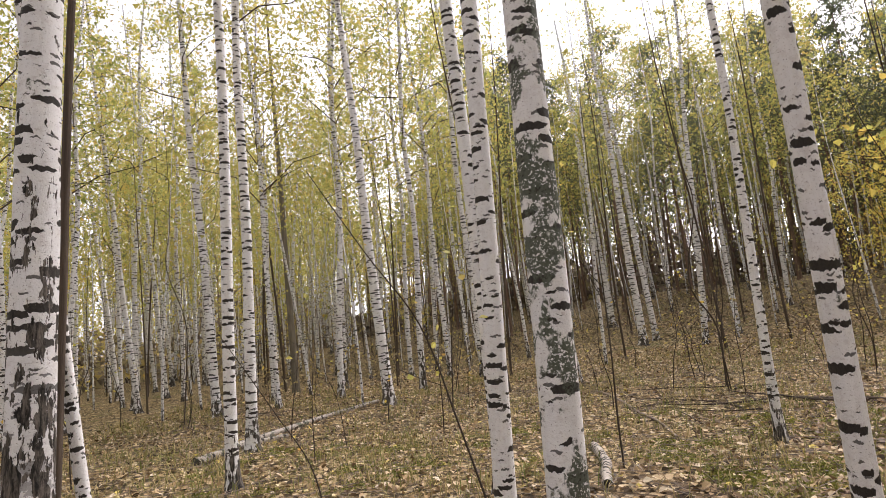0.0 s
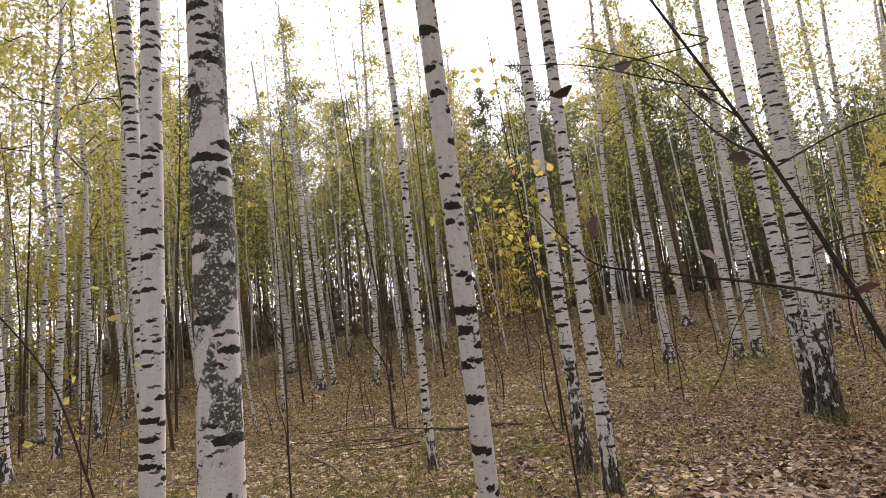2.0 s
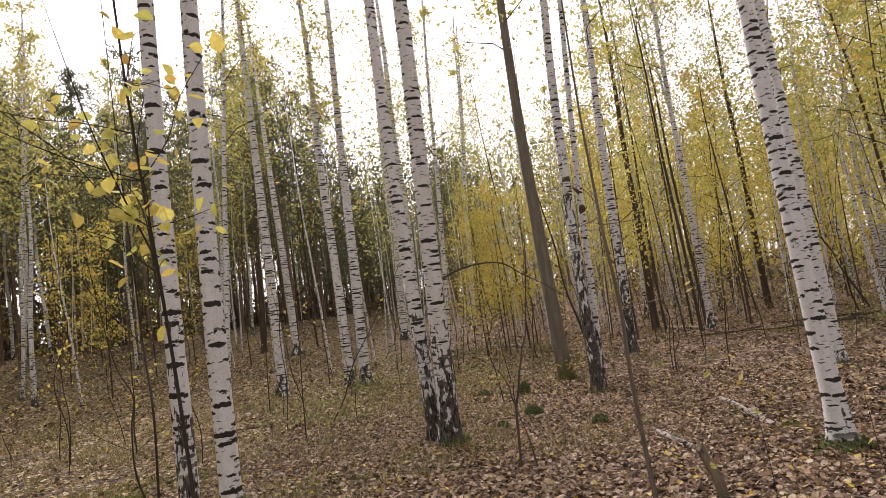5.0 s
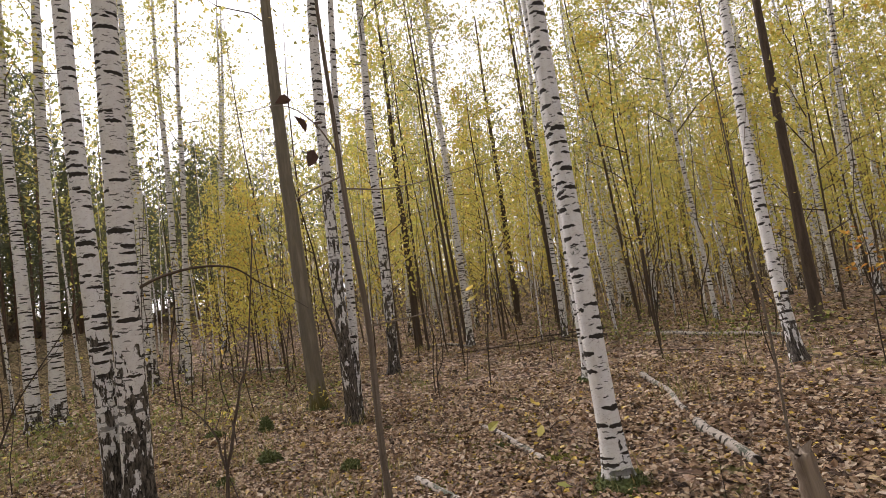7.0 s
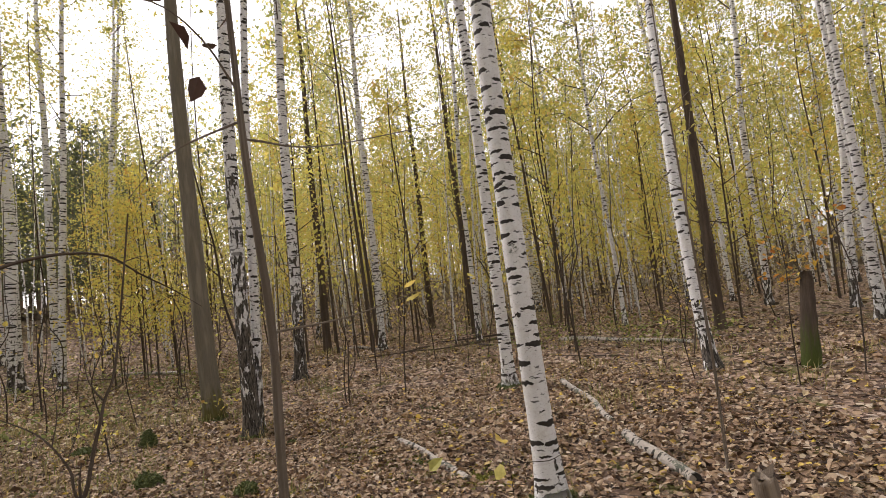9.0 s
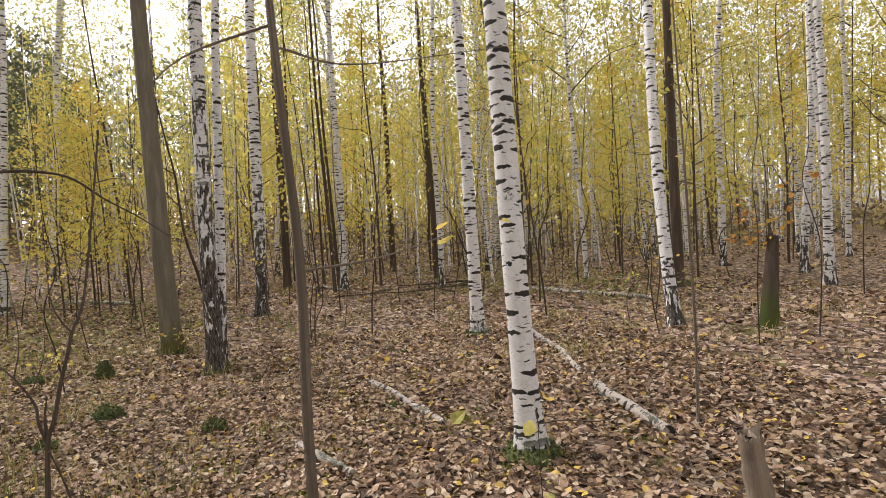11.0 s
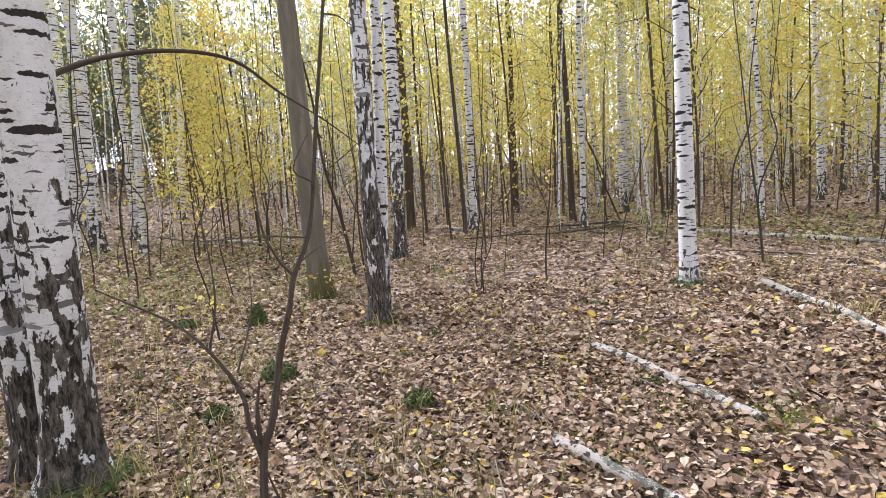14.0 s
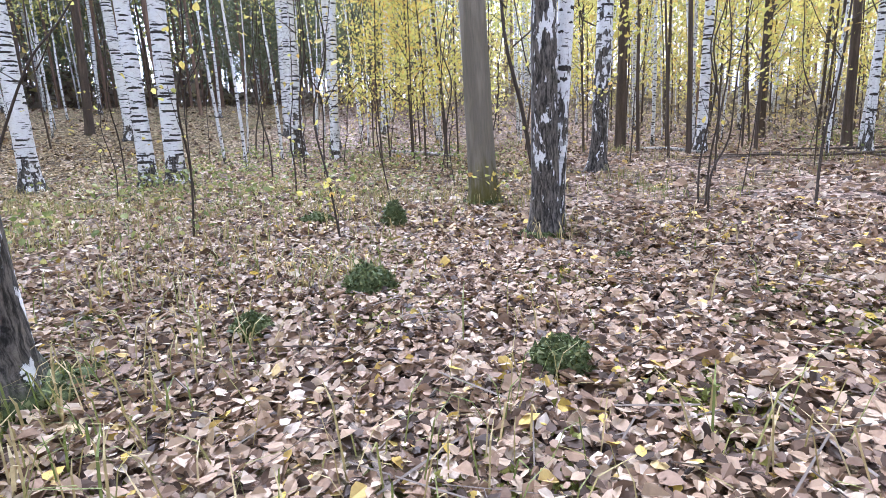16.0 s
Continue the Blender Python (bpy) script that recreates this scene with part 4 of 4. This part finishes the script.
for k in range(60):
    x, y = rng4.uniform(-6, 9), rng4.uniform(4.8, 14)
    a, ln = rng4.uniform(0, 6.28), rng4.uniform(0.5, 2.0)
    tagged(log("fallen_branch", (x, y), (x + ln * math.cos(a), y + ln * math.sin(a)), rng4.uniform(0.006, 0.018), 0.004, (DARK_BARK, DEAD_WOOD, TWIG)[k % 3], "thin dead branch lying on the bank", "branch", seed=200 + k, bow=0.06), group="dead branches on the bank")


def moss_hummock(x, y, wide, high, seed, label="small stump grown over with green moss"):
    """A lumpy rotten stump under a coat of moss tips."""
    rng = np.random.default_rng(seed)
    bm = bmesh.new()
    bmesh.ops.create_icosphere(bm, subdivisions=3, radius=1)
    for v in bm.verts:
        k = 1 + 0.28 * noise.noise(v.co * 2.1 + Vector((seed, 0, 0)))
        v.co = Vector((v.co.x * wide / 2 * k, v.co.y * wide / 2 * k, max(v.co.z, -0.3) * high * (k if v.co.z > 0 else 1)))
    me = bpy.data.meshes.new("stump_body")
    bm.to_mesh(me)
    pts = np.array([v.co[:] for v in bm.verts if v.co.z > -0.02])
    bm.free()
    me.materials.append(MOSS_BODY)
    me.polygons.foreach_set("use_smooth", [True] * len(me.polygons))
    e = new("mossy_stump")
    e.location = (x, y, float(ground_z(x, y)))
    part("stump_body", me, e)
    c = pts[rng.integers(len(pts), size=1500)] * rng.uniform(0.97, 1.06, (1500, 1)) + rng.normal(0, 0.006, (1500, 3))
    v, f = small_leaves(c, 0.022, rng)
    tagged(part("moss", fast_mesh("moss", v, f, MOSS), e), kind="stuff")
    return tagged(e, label, "stump")


def moss_body_material():
    m, n, l, b = material("moss_cushion", 0.95)
    p = n.new("ShaderNodeTexCoord").outputs["Object"]
    l.new(mix(n, l, noise_tex(n, l, p, 30.0, 5.0), (0.035, 0.04, 0.018), (0.12, 0.15, 0.05)), b.inputs["Base Color"])
    bump(n, l, b, noise_tex(n, l, p, 80.0, 4.0), 0.8, 0.01)
    return m


MOSS_BODY = moss_body_material()
moss_hummock(9.50, 3.33, 0.26, 0.15, 1)
moss_hummock(8.68, 2.27, 0.20, 0.11, 2)
moss_hummock(8.85, 3.62, 0.17, 0.09, 3)
moss_hummock(11.65, 4.75, 0.30, 0.10, 4)
moss_hummock(11.60, 3.95, 0.22, 0.22, 5)


def snag(x, y, top, r0, r1, mat, label, moss=0.0, seed=0):
    """A broken, leaning dead stem."""
    p = [(0, 0, -0.1), (top[0] * 0.3, top[1] * 0.3, top[2] * 0.35), (top[0] * 0.7, top[1] * 0.7, top[2] * 0.7), top]
    me = stick_mesh("stump", p, r0, r1, mat, 12, 4, seed, 0.12)
    rng = np.random.default_rng(seed + 90)
    for v in me.vertices:
        if v.co.z > top[2] - 0.02:
            v.co.z += rng.uniform(-0.25, 0.12) * top[2] * 0.6
    me.attributes["moss"].data.foreach_set("value", [moss] * len(me.vertices))
    me.attributes["foot"].data.foreach_set("value", [max(0.3, top[2] * 1.2)] * len(me.vertices))
    ob = new("dead_stump", me)
    ob.location = (x, y, float(ground_z(x, y)))
    return tagged(ob, label, "stump")


snag(9.52, -4.5, (0.10, -0.22, 1.15), 0.115, 0.075, DARK_BARK, "leaning broken stump covered with green moss", 1.0, 1)
snag(5.75, -0.72, (0.02, 0.05, 0.50), 0.07, 0.055, DEAD_WOOD, "grey broken stem with lichen", 0.3, 2)
snag(5.90, 1.05, (-0.12, 0.12, 0.42), 0.045, 0.03, DEAD_WOOD, "short broken leaning stem, grey and mossy", 0.6, 3)

# saplings near the walk
SLIM = sapling(4.84, 1.49, [(0.03, -0.02, -0.1), (0.02, 0, 0.5), (-0.01, 0.01, 1.1), (0.0, 0.0, 1.55), (-0.03, 0.02, 2.0), (0.0, 0.03, 2.35), (-0.06, 0.03, 3.0), (-0.1, 0.0, 4.2)], 0.034,
        [([(0.0, 0.01, 1.55), (0.15, -0.25, 1.57), (0.25, -0.6, 1.66)], 0.008), ([(0.0, 0.02, 2.1), (0.2, -0.2, 2.12), (0.25, -0.7, 2.2)], 0.008), ([(-0.02, 0.02, 2.15), (0.1, 0.25, 2.1), (0.2, 0.4, 2.0)], 0.008), ([(0.02, 0, 0.6), (0.1, -0.35, 0.52), (0.1, -0.6, 0.55)], 0.007)],
        SAPLING_BARK, 7, leaf_size=0.05, label="slim grey-brown sapling with bare side twigs and shrivelled leaves", seed=3, twigs=0)
part("branch", stick_mesh("branch", [(-0.03, 0.03, 2.24), (-0.12, 0.09, 2.34), (-0.26, 0.17, 2.37), (-0.42, 0.30, 2.30)], 0.0035, 0.001, SAPLING_BARK, 6, 5, 31), SLIM)
for k, c in enumerate([(-0.25, 0.17, 2.39), (-0.19, 0.13, 2.32), (-0.11, 0.12, 2.21), (0.03, 0.10, 2.39), (0.03, 0.05, 2.46), (-0.30, 0.24, 2.28)]):
    v, f = leaf_cloud(np.array([c]), 0.06, np.random.default_rng(700 + k), 0.0)
    part("dry_leaf", fast_mesh("dry_leaf", v, f, DRY_LEAF), SLIM, "shrivelled dark brown leaf")
sapling(6.86, 2.84, [(0.0, 0.05, -0.1), (0.01, 0.03, 0.25), (0.0, 0.0, 0.62), (-0.01, -0.045, 0.76), (0.02, -0.08, 0.95), (0.02, -0.125, 1.10), (0.03, -0.15, 1.21), (0.03, -0.215, 1.37), (0.06, -0.27, 1.75), (0.03, -0.36, 2.3)], 0.031,
        [([(0.0, 0.0, 0.62), (0.0, 0.032, 0.74), (0.0, 0.045, 0.85), (-0.02, 0.12, 1.0), (0.0, 0.23, 1.10), (0.02, 0.45, 1.22)], 0.021), ([(0.03, -0.15, 1.21), (0.03, -0.10, 1.28), (0.03, -0.06, 1.42), (0.04, -0.05, 1.85)], 0.013), ([(-0.02, 0.12, 1.0), (0.0, 0.09, 1.2), (0.03, 0.13, 1.55)], 0.009), ([(0.0, 0.0, 0.58), (0.015, 0.008, 0.76), (0.02, -0.008, 0.88)], 0.024), ([(0.05, -0.13, -0.1), (0.04, -0.07, 0.3), (0.0, 0.0, 0.6)], 0.022), ([(0.0, 0.05, 0.92), (0.05, 0.0, 1.1), (0.08, 0.0, 1.3)], 0.007)],
        SAPLING_DARK, 0, leaf_size=0.035, label="forked grey-brown sapling with bare crooked branches", seed=4, twigs=4)
sapling(1.28, 0.53, [(0.12, -0.25, -0.1), (0.10, -0.15, 0.7), (0.05, -0.08, 1.2), (0.0, 0.0, 1.58), (-0.07, 0.08, 1.9), (-0.2, 0.17, 2.25)], 0.017,
        [([(0.0, 0.0, 1.58), (-0.12, 0.10, 1.63), (-0.28, 0.18, 1.67), (-0.42, 0.19, 1.69), (-0.50, 0.17, 1.72), (-0.60, 0.15, 1.79)], 0.0065), ([(-0.06, 0.07, 1.86), (0.0, 0.22, 2.0), (0.02, 0.4, 2.3)], 0.007), ([(-0.42, 0.19, 1.69), (-0.44, 0.24, 1.67), (-0.47, 0.28, 1.68)], 0.003), ([(-0.16, 0.13, 2.14), (-0.30, 0.0, 2.03), (-0.44, 0.03, 1.99), (-0.54, 0.10, 1.98)], 0.004)],
        TWIG, 10, DRY_LEAF, 0.05, "dark crooked sapling with a long bare branch", 5, 3)
sapling(2.20, 2.45, [(0.06, 0.0, -0.1), (0.03, 0.0, 0.8), (0.0, 0.02, 1.6), (-0.05, 0.05, 2.4), (-0.1, 0.05, 3.3)], 0.014, [([(-0.02, 0.03, 1.8), (0.1, 0.2, 2.1), (0.15, 0.4, 2.3)], 0.006), ([(-0.02, 0.03, 1.9), (-0.2, 0.0, 2.2), (-0.35, -0.05, 2.5)], 0.006)],
        TWIG, 130, YELLOW_LEAF, 0.042, "thin sapling hung with yellow autumn leaves", 6, 14, 0.52)
sapling(0.15, 2.95, [(0.12, -0.1, -0.1), (0.05, -0.05, 0.5), (-0.1, 0, 1.1), (-0.25, 0.05, 1.6), (-0.5, 0.05, 2.0), (-0.8, 0.1, 2.5)], 0.014, [([(-0.12, 0, 1.15), (-0.08, 0, 1.6), (0.0, 0.05, 2.0)], 0.008)],
        TWIG, 8, GREEN_LEAF, 0.045, "thin dark sapling forking in two", 7, 5)
sapling(-1.0, 4.2, [(0.1, -0.1, -0.1), (0.0, 0, 0.6), (-0.3, 0.05, 1.1), (-0.7, 0.1, 1.7)], 0.014, [([(0.0, 0, 0.7), (0.0, 0.05, 1.2), (0.1, 0.0, 1.9)], 0.008)], TWIG, 6, YELLOW_LEAF, 0.045, "thin dark sapling leaning over", 8, 4)
sapling(7.0, -1.36, [(0.02, 0, -0.1), (0.0, 0.0, 0.7), (-0.02, 0.03, 1.4), (-0.06, 0.08, 2.1), (-0.05, 0.1, 3.0), (0.1, 0.0, 4.2)], 0.026, [([(-0.05, 0.08, 1.9), (0.1, -0.1, 2.3), (0.2, -0.3, 2.9)], 0.012)], SAPLING_BARK, 12, YELLOW_LEAF, 0.05, "slim brown sapling with a forked top", 9, 6)


def bare_sapling(x, y, top, dia, seed, leaves=4):
    rng = np.random.default_rng(seed)
    h = np.array(top, float)
    pts = [(0, 0, -0.1)] + [tuple(h * t + rng.normal(0, 0.025, 3) * h[2] * (t < 0.9)) for t in (0.25, 0.5, 0.75)] + [tuple(h), tuple(h * 1.7)]
    t = rng.uniform(0.35, 0.8, 3)
    br = []
    for k in t:
        a, ln = rng.uniform(0, 6.28), h[2] * rng.uniform(0.2, 0.45)
        br.append(([tuple(h * k), tuple(h * k + np.array([math.cos(a) * ln * 0.5, math.sin(a) * ln * 0.5, ln * 0.35])), tuple(h * k + np.array([math.cos(a) * ln, math.sin(a) * ln, ln * 0.9]))], dia * 0.4))
    sapling(x, y, pts, dia, br, TWIG, leaves, YELLOW_LEAF, 0.06, "thin dark sapling with a few yellow leaves" if leaves > 8 else "thin bare sapling with dark bark", seed, 5)


bare_sapling(-5.87, 12.46, (-0.11, -0.05, 4.69), 0.03, 21)
bare_sapling(4.92, 10.51, (0.02, -0.01, 2.66), 0.03, 22)
bare_sapling(4.91, 10.67, (-0.16, 0.07, 4.55), 0.04, 23)
bare_sapling(2.51, 9.51, (-0.15, 0.04, 1.98), 0.02, 24)
bare_sapling(7.27, 10.17, (0.05, -0.03, 2.83), 0.02, 25, 30)
bare_sapling(6.02, 6.94, (-0.07, 0.06, 3.71), 0.03, 26)
bare_sapling(13.56, 6.06, (0.04, -0.07, 1.31), 0.025, 27, 14)
bare_sapling(13.56, 4.71, (-0.07, 0.21, 1.53), 0.02, 28)
bare_sapling(12.05, -2.51, (0.14, 0.19, 2.35), 0.035, 29, 12)
bare_sapling(12.16, 1.31, (-0.02, -0.15, 1.83), 0.02, 30)
bare_sapling(14.35, 2.96, (-0.04, 0.57, 3.62), 0.06, 31)
bare_sapling(15.85, 7.16, (0.06, -0.13, 4.95), 0.04, 32)
bare_sapling(12.12, 1.27, (-0.00, -0.02, 1.66), 0.02, 33)
bare_sapling(7.88, 10.98, (-0.04, 0.03, 2.59), 0.02, 34, 25)
bare_sapling(4.84, 10.44, (0.13, -0.06, 2.23), 0.03, 36)
bare_sapling(10.01, 7.24, (0.71, -0.98, 1.96), 0.03, 37)
bare_sapling(19.15, 10.12, (0.11, -0.18, 3.18), 0.035, 38, 10)
bare_sapling(16.96, 4.86, (0.03, -0.12, 3.02), 0.03, 39, 12)
bare_sapling(19.53, 10.55, (0.12, -0.21, 2.78), 0.04, 40)
bare_sapling(15.55, 0.60, (-0.01, -0.05, 2.60), 0.03, 41, 10)
bare_sapling(21.59, -6.33, (-0.23, -0.56, 4.90), 0.04, 42, 20)
bare_sapling(16.36, -5.41, (-0.13, -0.26, 3.42), 0.04, 43, 20)
bare_sapling(13.90, -3.22, (-0.11, -0.27, 2.62), 0.04, 44, 10)
bare_sapling(29.89, -5.39, (0.07, 0.27, 8.92), 0.05, 45)
bare_sapling(12.00, 1.26, (-0.00, -0.19, 1.33), 0.02, 46)
rng5 = np.random.default_rng(55)
for x, y in scatter(55, (8, 24, -9, 12), 0.7, lambda x, y: away(x, y) > 4.5, rng5):
    h = rng5.uniform(1.2, 3.2)
    bare_sapling(x, y, (rng5.normal(0, 0.1) * h, rng5.normal(0, 0.1) * h, h), rng5.uniform(0.012, 0.03), int(rng5.integers(1000)), int(rng5.integers(2, 26)))
for x, y in scatter(45, (-9, 9, 5.5, 16), 0.7, lambda x, y: away(x, y) > 4.5, rng5):
    h = rng5.uniform(1.0, 2.6)
    bare_sapling(x, y, (rng5.normal(0, 0.12) * h, rng5.normal(0, 0.12) * h, h), rng5.uniform(0.010, 0.025), int(rng5.integers(1000)), int(rng5.integers(0, 18)))

# small leafy saplings and late details
ORANGE_LEAF = leaf_material("orange_leaves", [(0.0, (0.62, 0.42, 0.07)), (0.6, (0.62, 0.30, 0.06)), (1.0, (0.45, 0.18, 0.05))], 0.0, through_part=0.45)
sapling(9.62, -4.72, [(0, 0, -0.1), (0.02, 0.03, 0.7), (0.0, 0.1, 1.3), (-0.05, 0.15, 1.9)], 0.014, [([(0, 0.08, 1.1), (0.1, 0.3, 1.4), (0.1, 0.5, 1.5)], 0.006), ([(0, 0.1, 1.2), (-0.1, -0.1, 1.5), (-0.15, -0.3, 1.6)], 0.006)], TWIG, 70, ORANGE_LEAF, 0.075, "small sapling in orange leaf beside a stump", 61, 7)
sapling(12.28, 3.12, [(0, 0, -0.1), (0.02, 0, 0.25), (0.0, 0.05, 0.5)], 0.008, [([(0, 0, 0.2), (0.1, 0.1, 0.35), (0.15, 0.2, 0.38)], 0.004)], TWIG, 28, YELLOW_LEAF, 0.055, "tiny sapling with yellow leaves at a trunk foot", 62, 4)
sapling(11.15, 4.3, [(0, 0, -0.1), (0.02, 0, 0.2), (0.0, 0.05, 0.4)], 0.008, [([(0, 0, 0.15), (0.1, 0.1, 0.25), (0.15, 0.2, 0.26)], 0.004)], TWIG, 30, YELLOW_LEAF, 0.055, "tiny sapling with yellow leaves among fallen leaves", 63, 4)
sapling(4.98, 0.80, [(0.05, 0, -0.1), (0.02, 0, 0.4), (0.0, 0.02, 0.8), (-0.02, 0.03, 1.05)], 0.006, [([(0, 0.01, 0.7), (0.05, 0.12, 0.9), (0.06, 0.2, 0.95)], 0.003)], TWIG, 5, GREEN_LEAF, 0.055, "knee-high sapling with a few pale green leaves", 64, 2)
sapling(4.55, 0.33, [(0.05, 0, -0.1), (0.02, 0, 0.4), (0.0, 0.02, 0.8), (-0.02, 0.03, 0.95)], 0.006, [([(0, 0.01, 0.6), (-0.05, 0.12, 0.75), (-0.06, 0.2, 0.82)], 0.003)], TWIG, 6, GREEN_LEAF, 0.055, "knee-high sapling with a few pale green leaves", 65, 2)
moss_hummock(7.06, -0.02, 0.40, 0.10, 11, "cushion of green moss round a birch foot")
moss_hummock(11.26, -1.03, 0.40, 0.07, 12, "cushion of yellow-green moss round a birch foot")
moss_hummock(8.09, 4.09, 0.52, 0.07, 13, "cushion of green moss round an old birch foot")
moss_hummock(12.80, 3.36, 0.46, 0.08, 15, "cushion of dull green moss round an aspen foot")
moss_hummock(11.20, 2.55, 0.40, 0.06, 14, "low green moss round a birch foot")
for k, (x, y) in enumerate([(9.6, 1.4), (10.4, 2.0), (8.6, 0.7), (9.9, 4.6), (12.6, 1.1), (7.6, 3.2), (8.9, 4.6), (10.9, 0.2)]):
    moss_hummock(x, y, 0.16 + 0.02 * (k % 4), 0.03, 20 + k, "flat patch of moss among the leaves")

part("branch", stick_mesh("low_branch", [(0.0, -0.12, 2.10), (0.17, -0.32, 2.22), (0.33, -0.62, 2.28), (0.45, -0.92, 2.24), (0.53, -1.15, 2.06), (0.60, -1.38, 1.90), (0.66, -1.60, 1.72)], 0.017, 0.003, DARK_BARK, 7, 5, 9), TWIN, "dark bare branch")


def low_plants(n, clumps, seed):
    """Knee-high green plants in loose clumps on the floor."""
    rng = np.random.default_rng(seed)
    c = np.asarray(clumps)[rng.integers(len(clumps), size=n)] + rng.normal(0, 0.45, (n, 2))
    p = np.concatenate([c, (ground_z(c[:, 0], c[:, 1]) + 0.04 + rng.uniform(0, 1, n) ** 1.5 * 0.38)[:, None]], 1)
    v, f = leaf_cloud(p, 0.07, rng, 0.45)
    tagged(new("low_plants", fast_mesh("low_plants", v, f, PLANT)), "low pale green plants growing through the leaves", "plants", kind="stuff")


PLANT = leaf_material("low_plant_leaves", [(0.0, (0.12, 0.15, 0.04)), (0.6, (0.26, 0.29, 0.09)), (1.0, (0.44, 0.41, 0.13))], 0.0, through_part=0.35)
rng6 = np.random.default_rng(66)
low_plants(3600, np.concatenate([rng6.uniform((12.5, 3.5), (22, 11), (60, 2)), rng6.uniform((13, -7), (24, -2), (45, 2)), rng6.uniform((9.5, 5.5), (14, 9), (18, 2))]), 67)


def moss_cover(n, patches, mat, label, seed):
    """Low moss that spreads in ragged patches between the leaves."""
    rng = np.random.default_rng(seed)
    spots = np.asarray(patches)
    k = rng.integers(len(spots), size=n)
    a, r = rng.uniform(0, 2 * math.pi, n), rng.uniform(0, 1, n) ** 0.6
    r *= 0.16 + 0.20 * (0.5 + 0.5 * np.sin(3 * a + 5 * k)) + 0.10 * np.sin(7 * a + k)
    x, y = spots[k, 0] + r * np.cos(a), spots[k, 1] + r * np.sin(a)
    v, f = small_leaves(np.stack([x, y, ground_z(x, y) + rng.uniform(0.005, 0.035, n)], -1), 0.022, rng)
    tagged(new("moss_patches", fast_mesh("moss_patches", v, f, mat)), label, "moss", kind="stuff")


BANK_MOSS = leaf_material("bank_moss", [(0.0, (0.09, 0.10, 0.02)), (0.6, (0.21, 0.22, 0.045)), (1.0, (0.36, 0.34, 0.09))], 0.0, through_part=0.2)
moss_cover(9000, rng6.uniform((6.8, 0.0), (11.5, 4.8), (30, 2)), BANK_MOSS, "dull green moss between the fallen leaves", 68)
moss_cover(40000, np.concatenate([rng6.uniform((2.0, 4.2), (7.5, 9.0), (70, 2)), rng6.uniform((-3.5, 5.0), (2.5, 9.0), (40, 2))]), BANK_MOSS, "yellow-green moss on the bank", 69)
# dead wood on the bank
log("fallen_branch", (2.91, 12.4), (2.64, 7.1), 0.030, 0.016, DEAD_WOOD, "long pale fallen stem on the bank", "branch", seed=401, bow=0.02)
log("fallen_branch", (9.47, 6.75), (11.07, 6.76), 0.020, 0.012, DARK_BARK, "dark fallen branch beside grass", "branch", seed=402)
log("birch_log", (-3.92, 8.69), (-2.97, 10.17), 0.045, 0.04, LOG_BARK, "crumbling birch log on the brown bank", seed=403)
log("birch_log", (21.2, 7.6), (20.2, 5.5), 0.06, 0.045, LOG_BARK, "pale fallen birch beyond the clearing", seed=404)
for k in range(16):
    a, r = rng6.uniform(0, 3.14), rng6.uniform(0.4, 1.1)
    x, y = 4.0 + rng6.normal(0, 0.7), 9.6 + rng6.normal(0, 0.9)
    tagged(log("fallen_branch", (x - r * math.cos(a), y - r * math.sin(a)), (x + r * math.cos(a), y + r * math.sin(a)), rng6.uniform(0.008, 0.018), 0.004, (DARK_BARK, TWIG)[k % 2], "dark dead branch in a heap of brushwood", "branch", seed=420 + k, bow=0.08, lift=1.0 + 1.6 * (k % 4)), group="brushwood heap")
# brush pile and a dead leaning stem beyond the clearing
for k in range(6):
    a, r = rng6.uniform(0, 3.14), rng6.uniform(0.8, 1.8)
    x, y = 18.6 + rng6.normal(0, 0.7), -2.2 + rng6.normal(0, 0.9)
    tagged(log("fallen_branch", (x - r * math.cos(a), y - r * math.sin(a)), (x + r * math.cos(a), y + r * math.sin(a)), 0.03, 0.008, (DARK_BARK, TWIG)[k % 2], "dark dead branch in a loose brush pile", "branch", seed=300 + k, bow=0.05, lift=1.0 + 0.9 * (k % 3)), group="brush pile")
bare_sapling(20.6, -4.2, (0.1, 1.1, 2.7), 0.06, 71)
bare_sapling(20.9, -3.9, (-0.2, 0.6, 3.0), 0.05, 72)
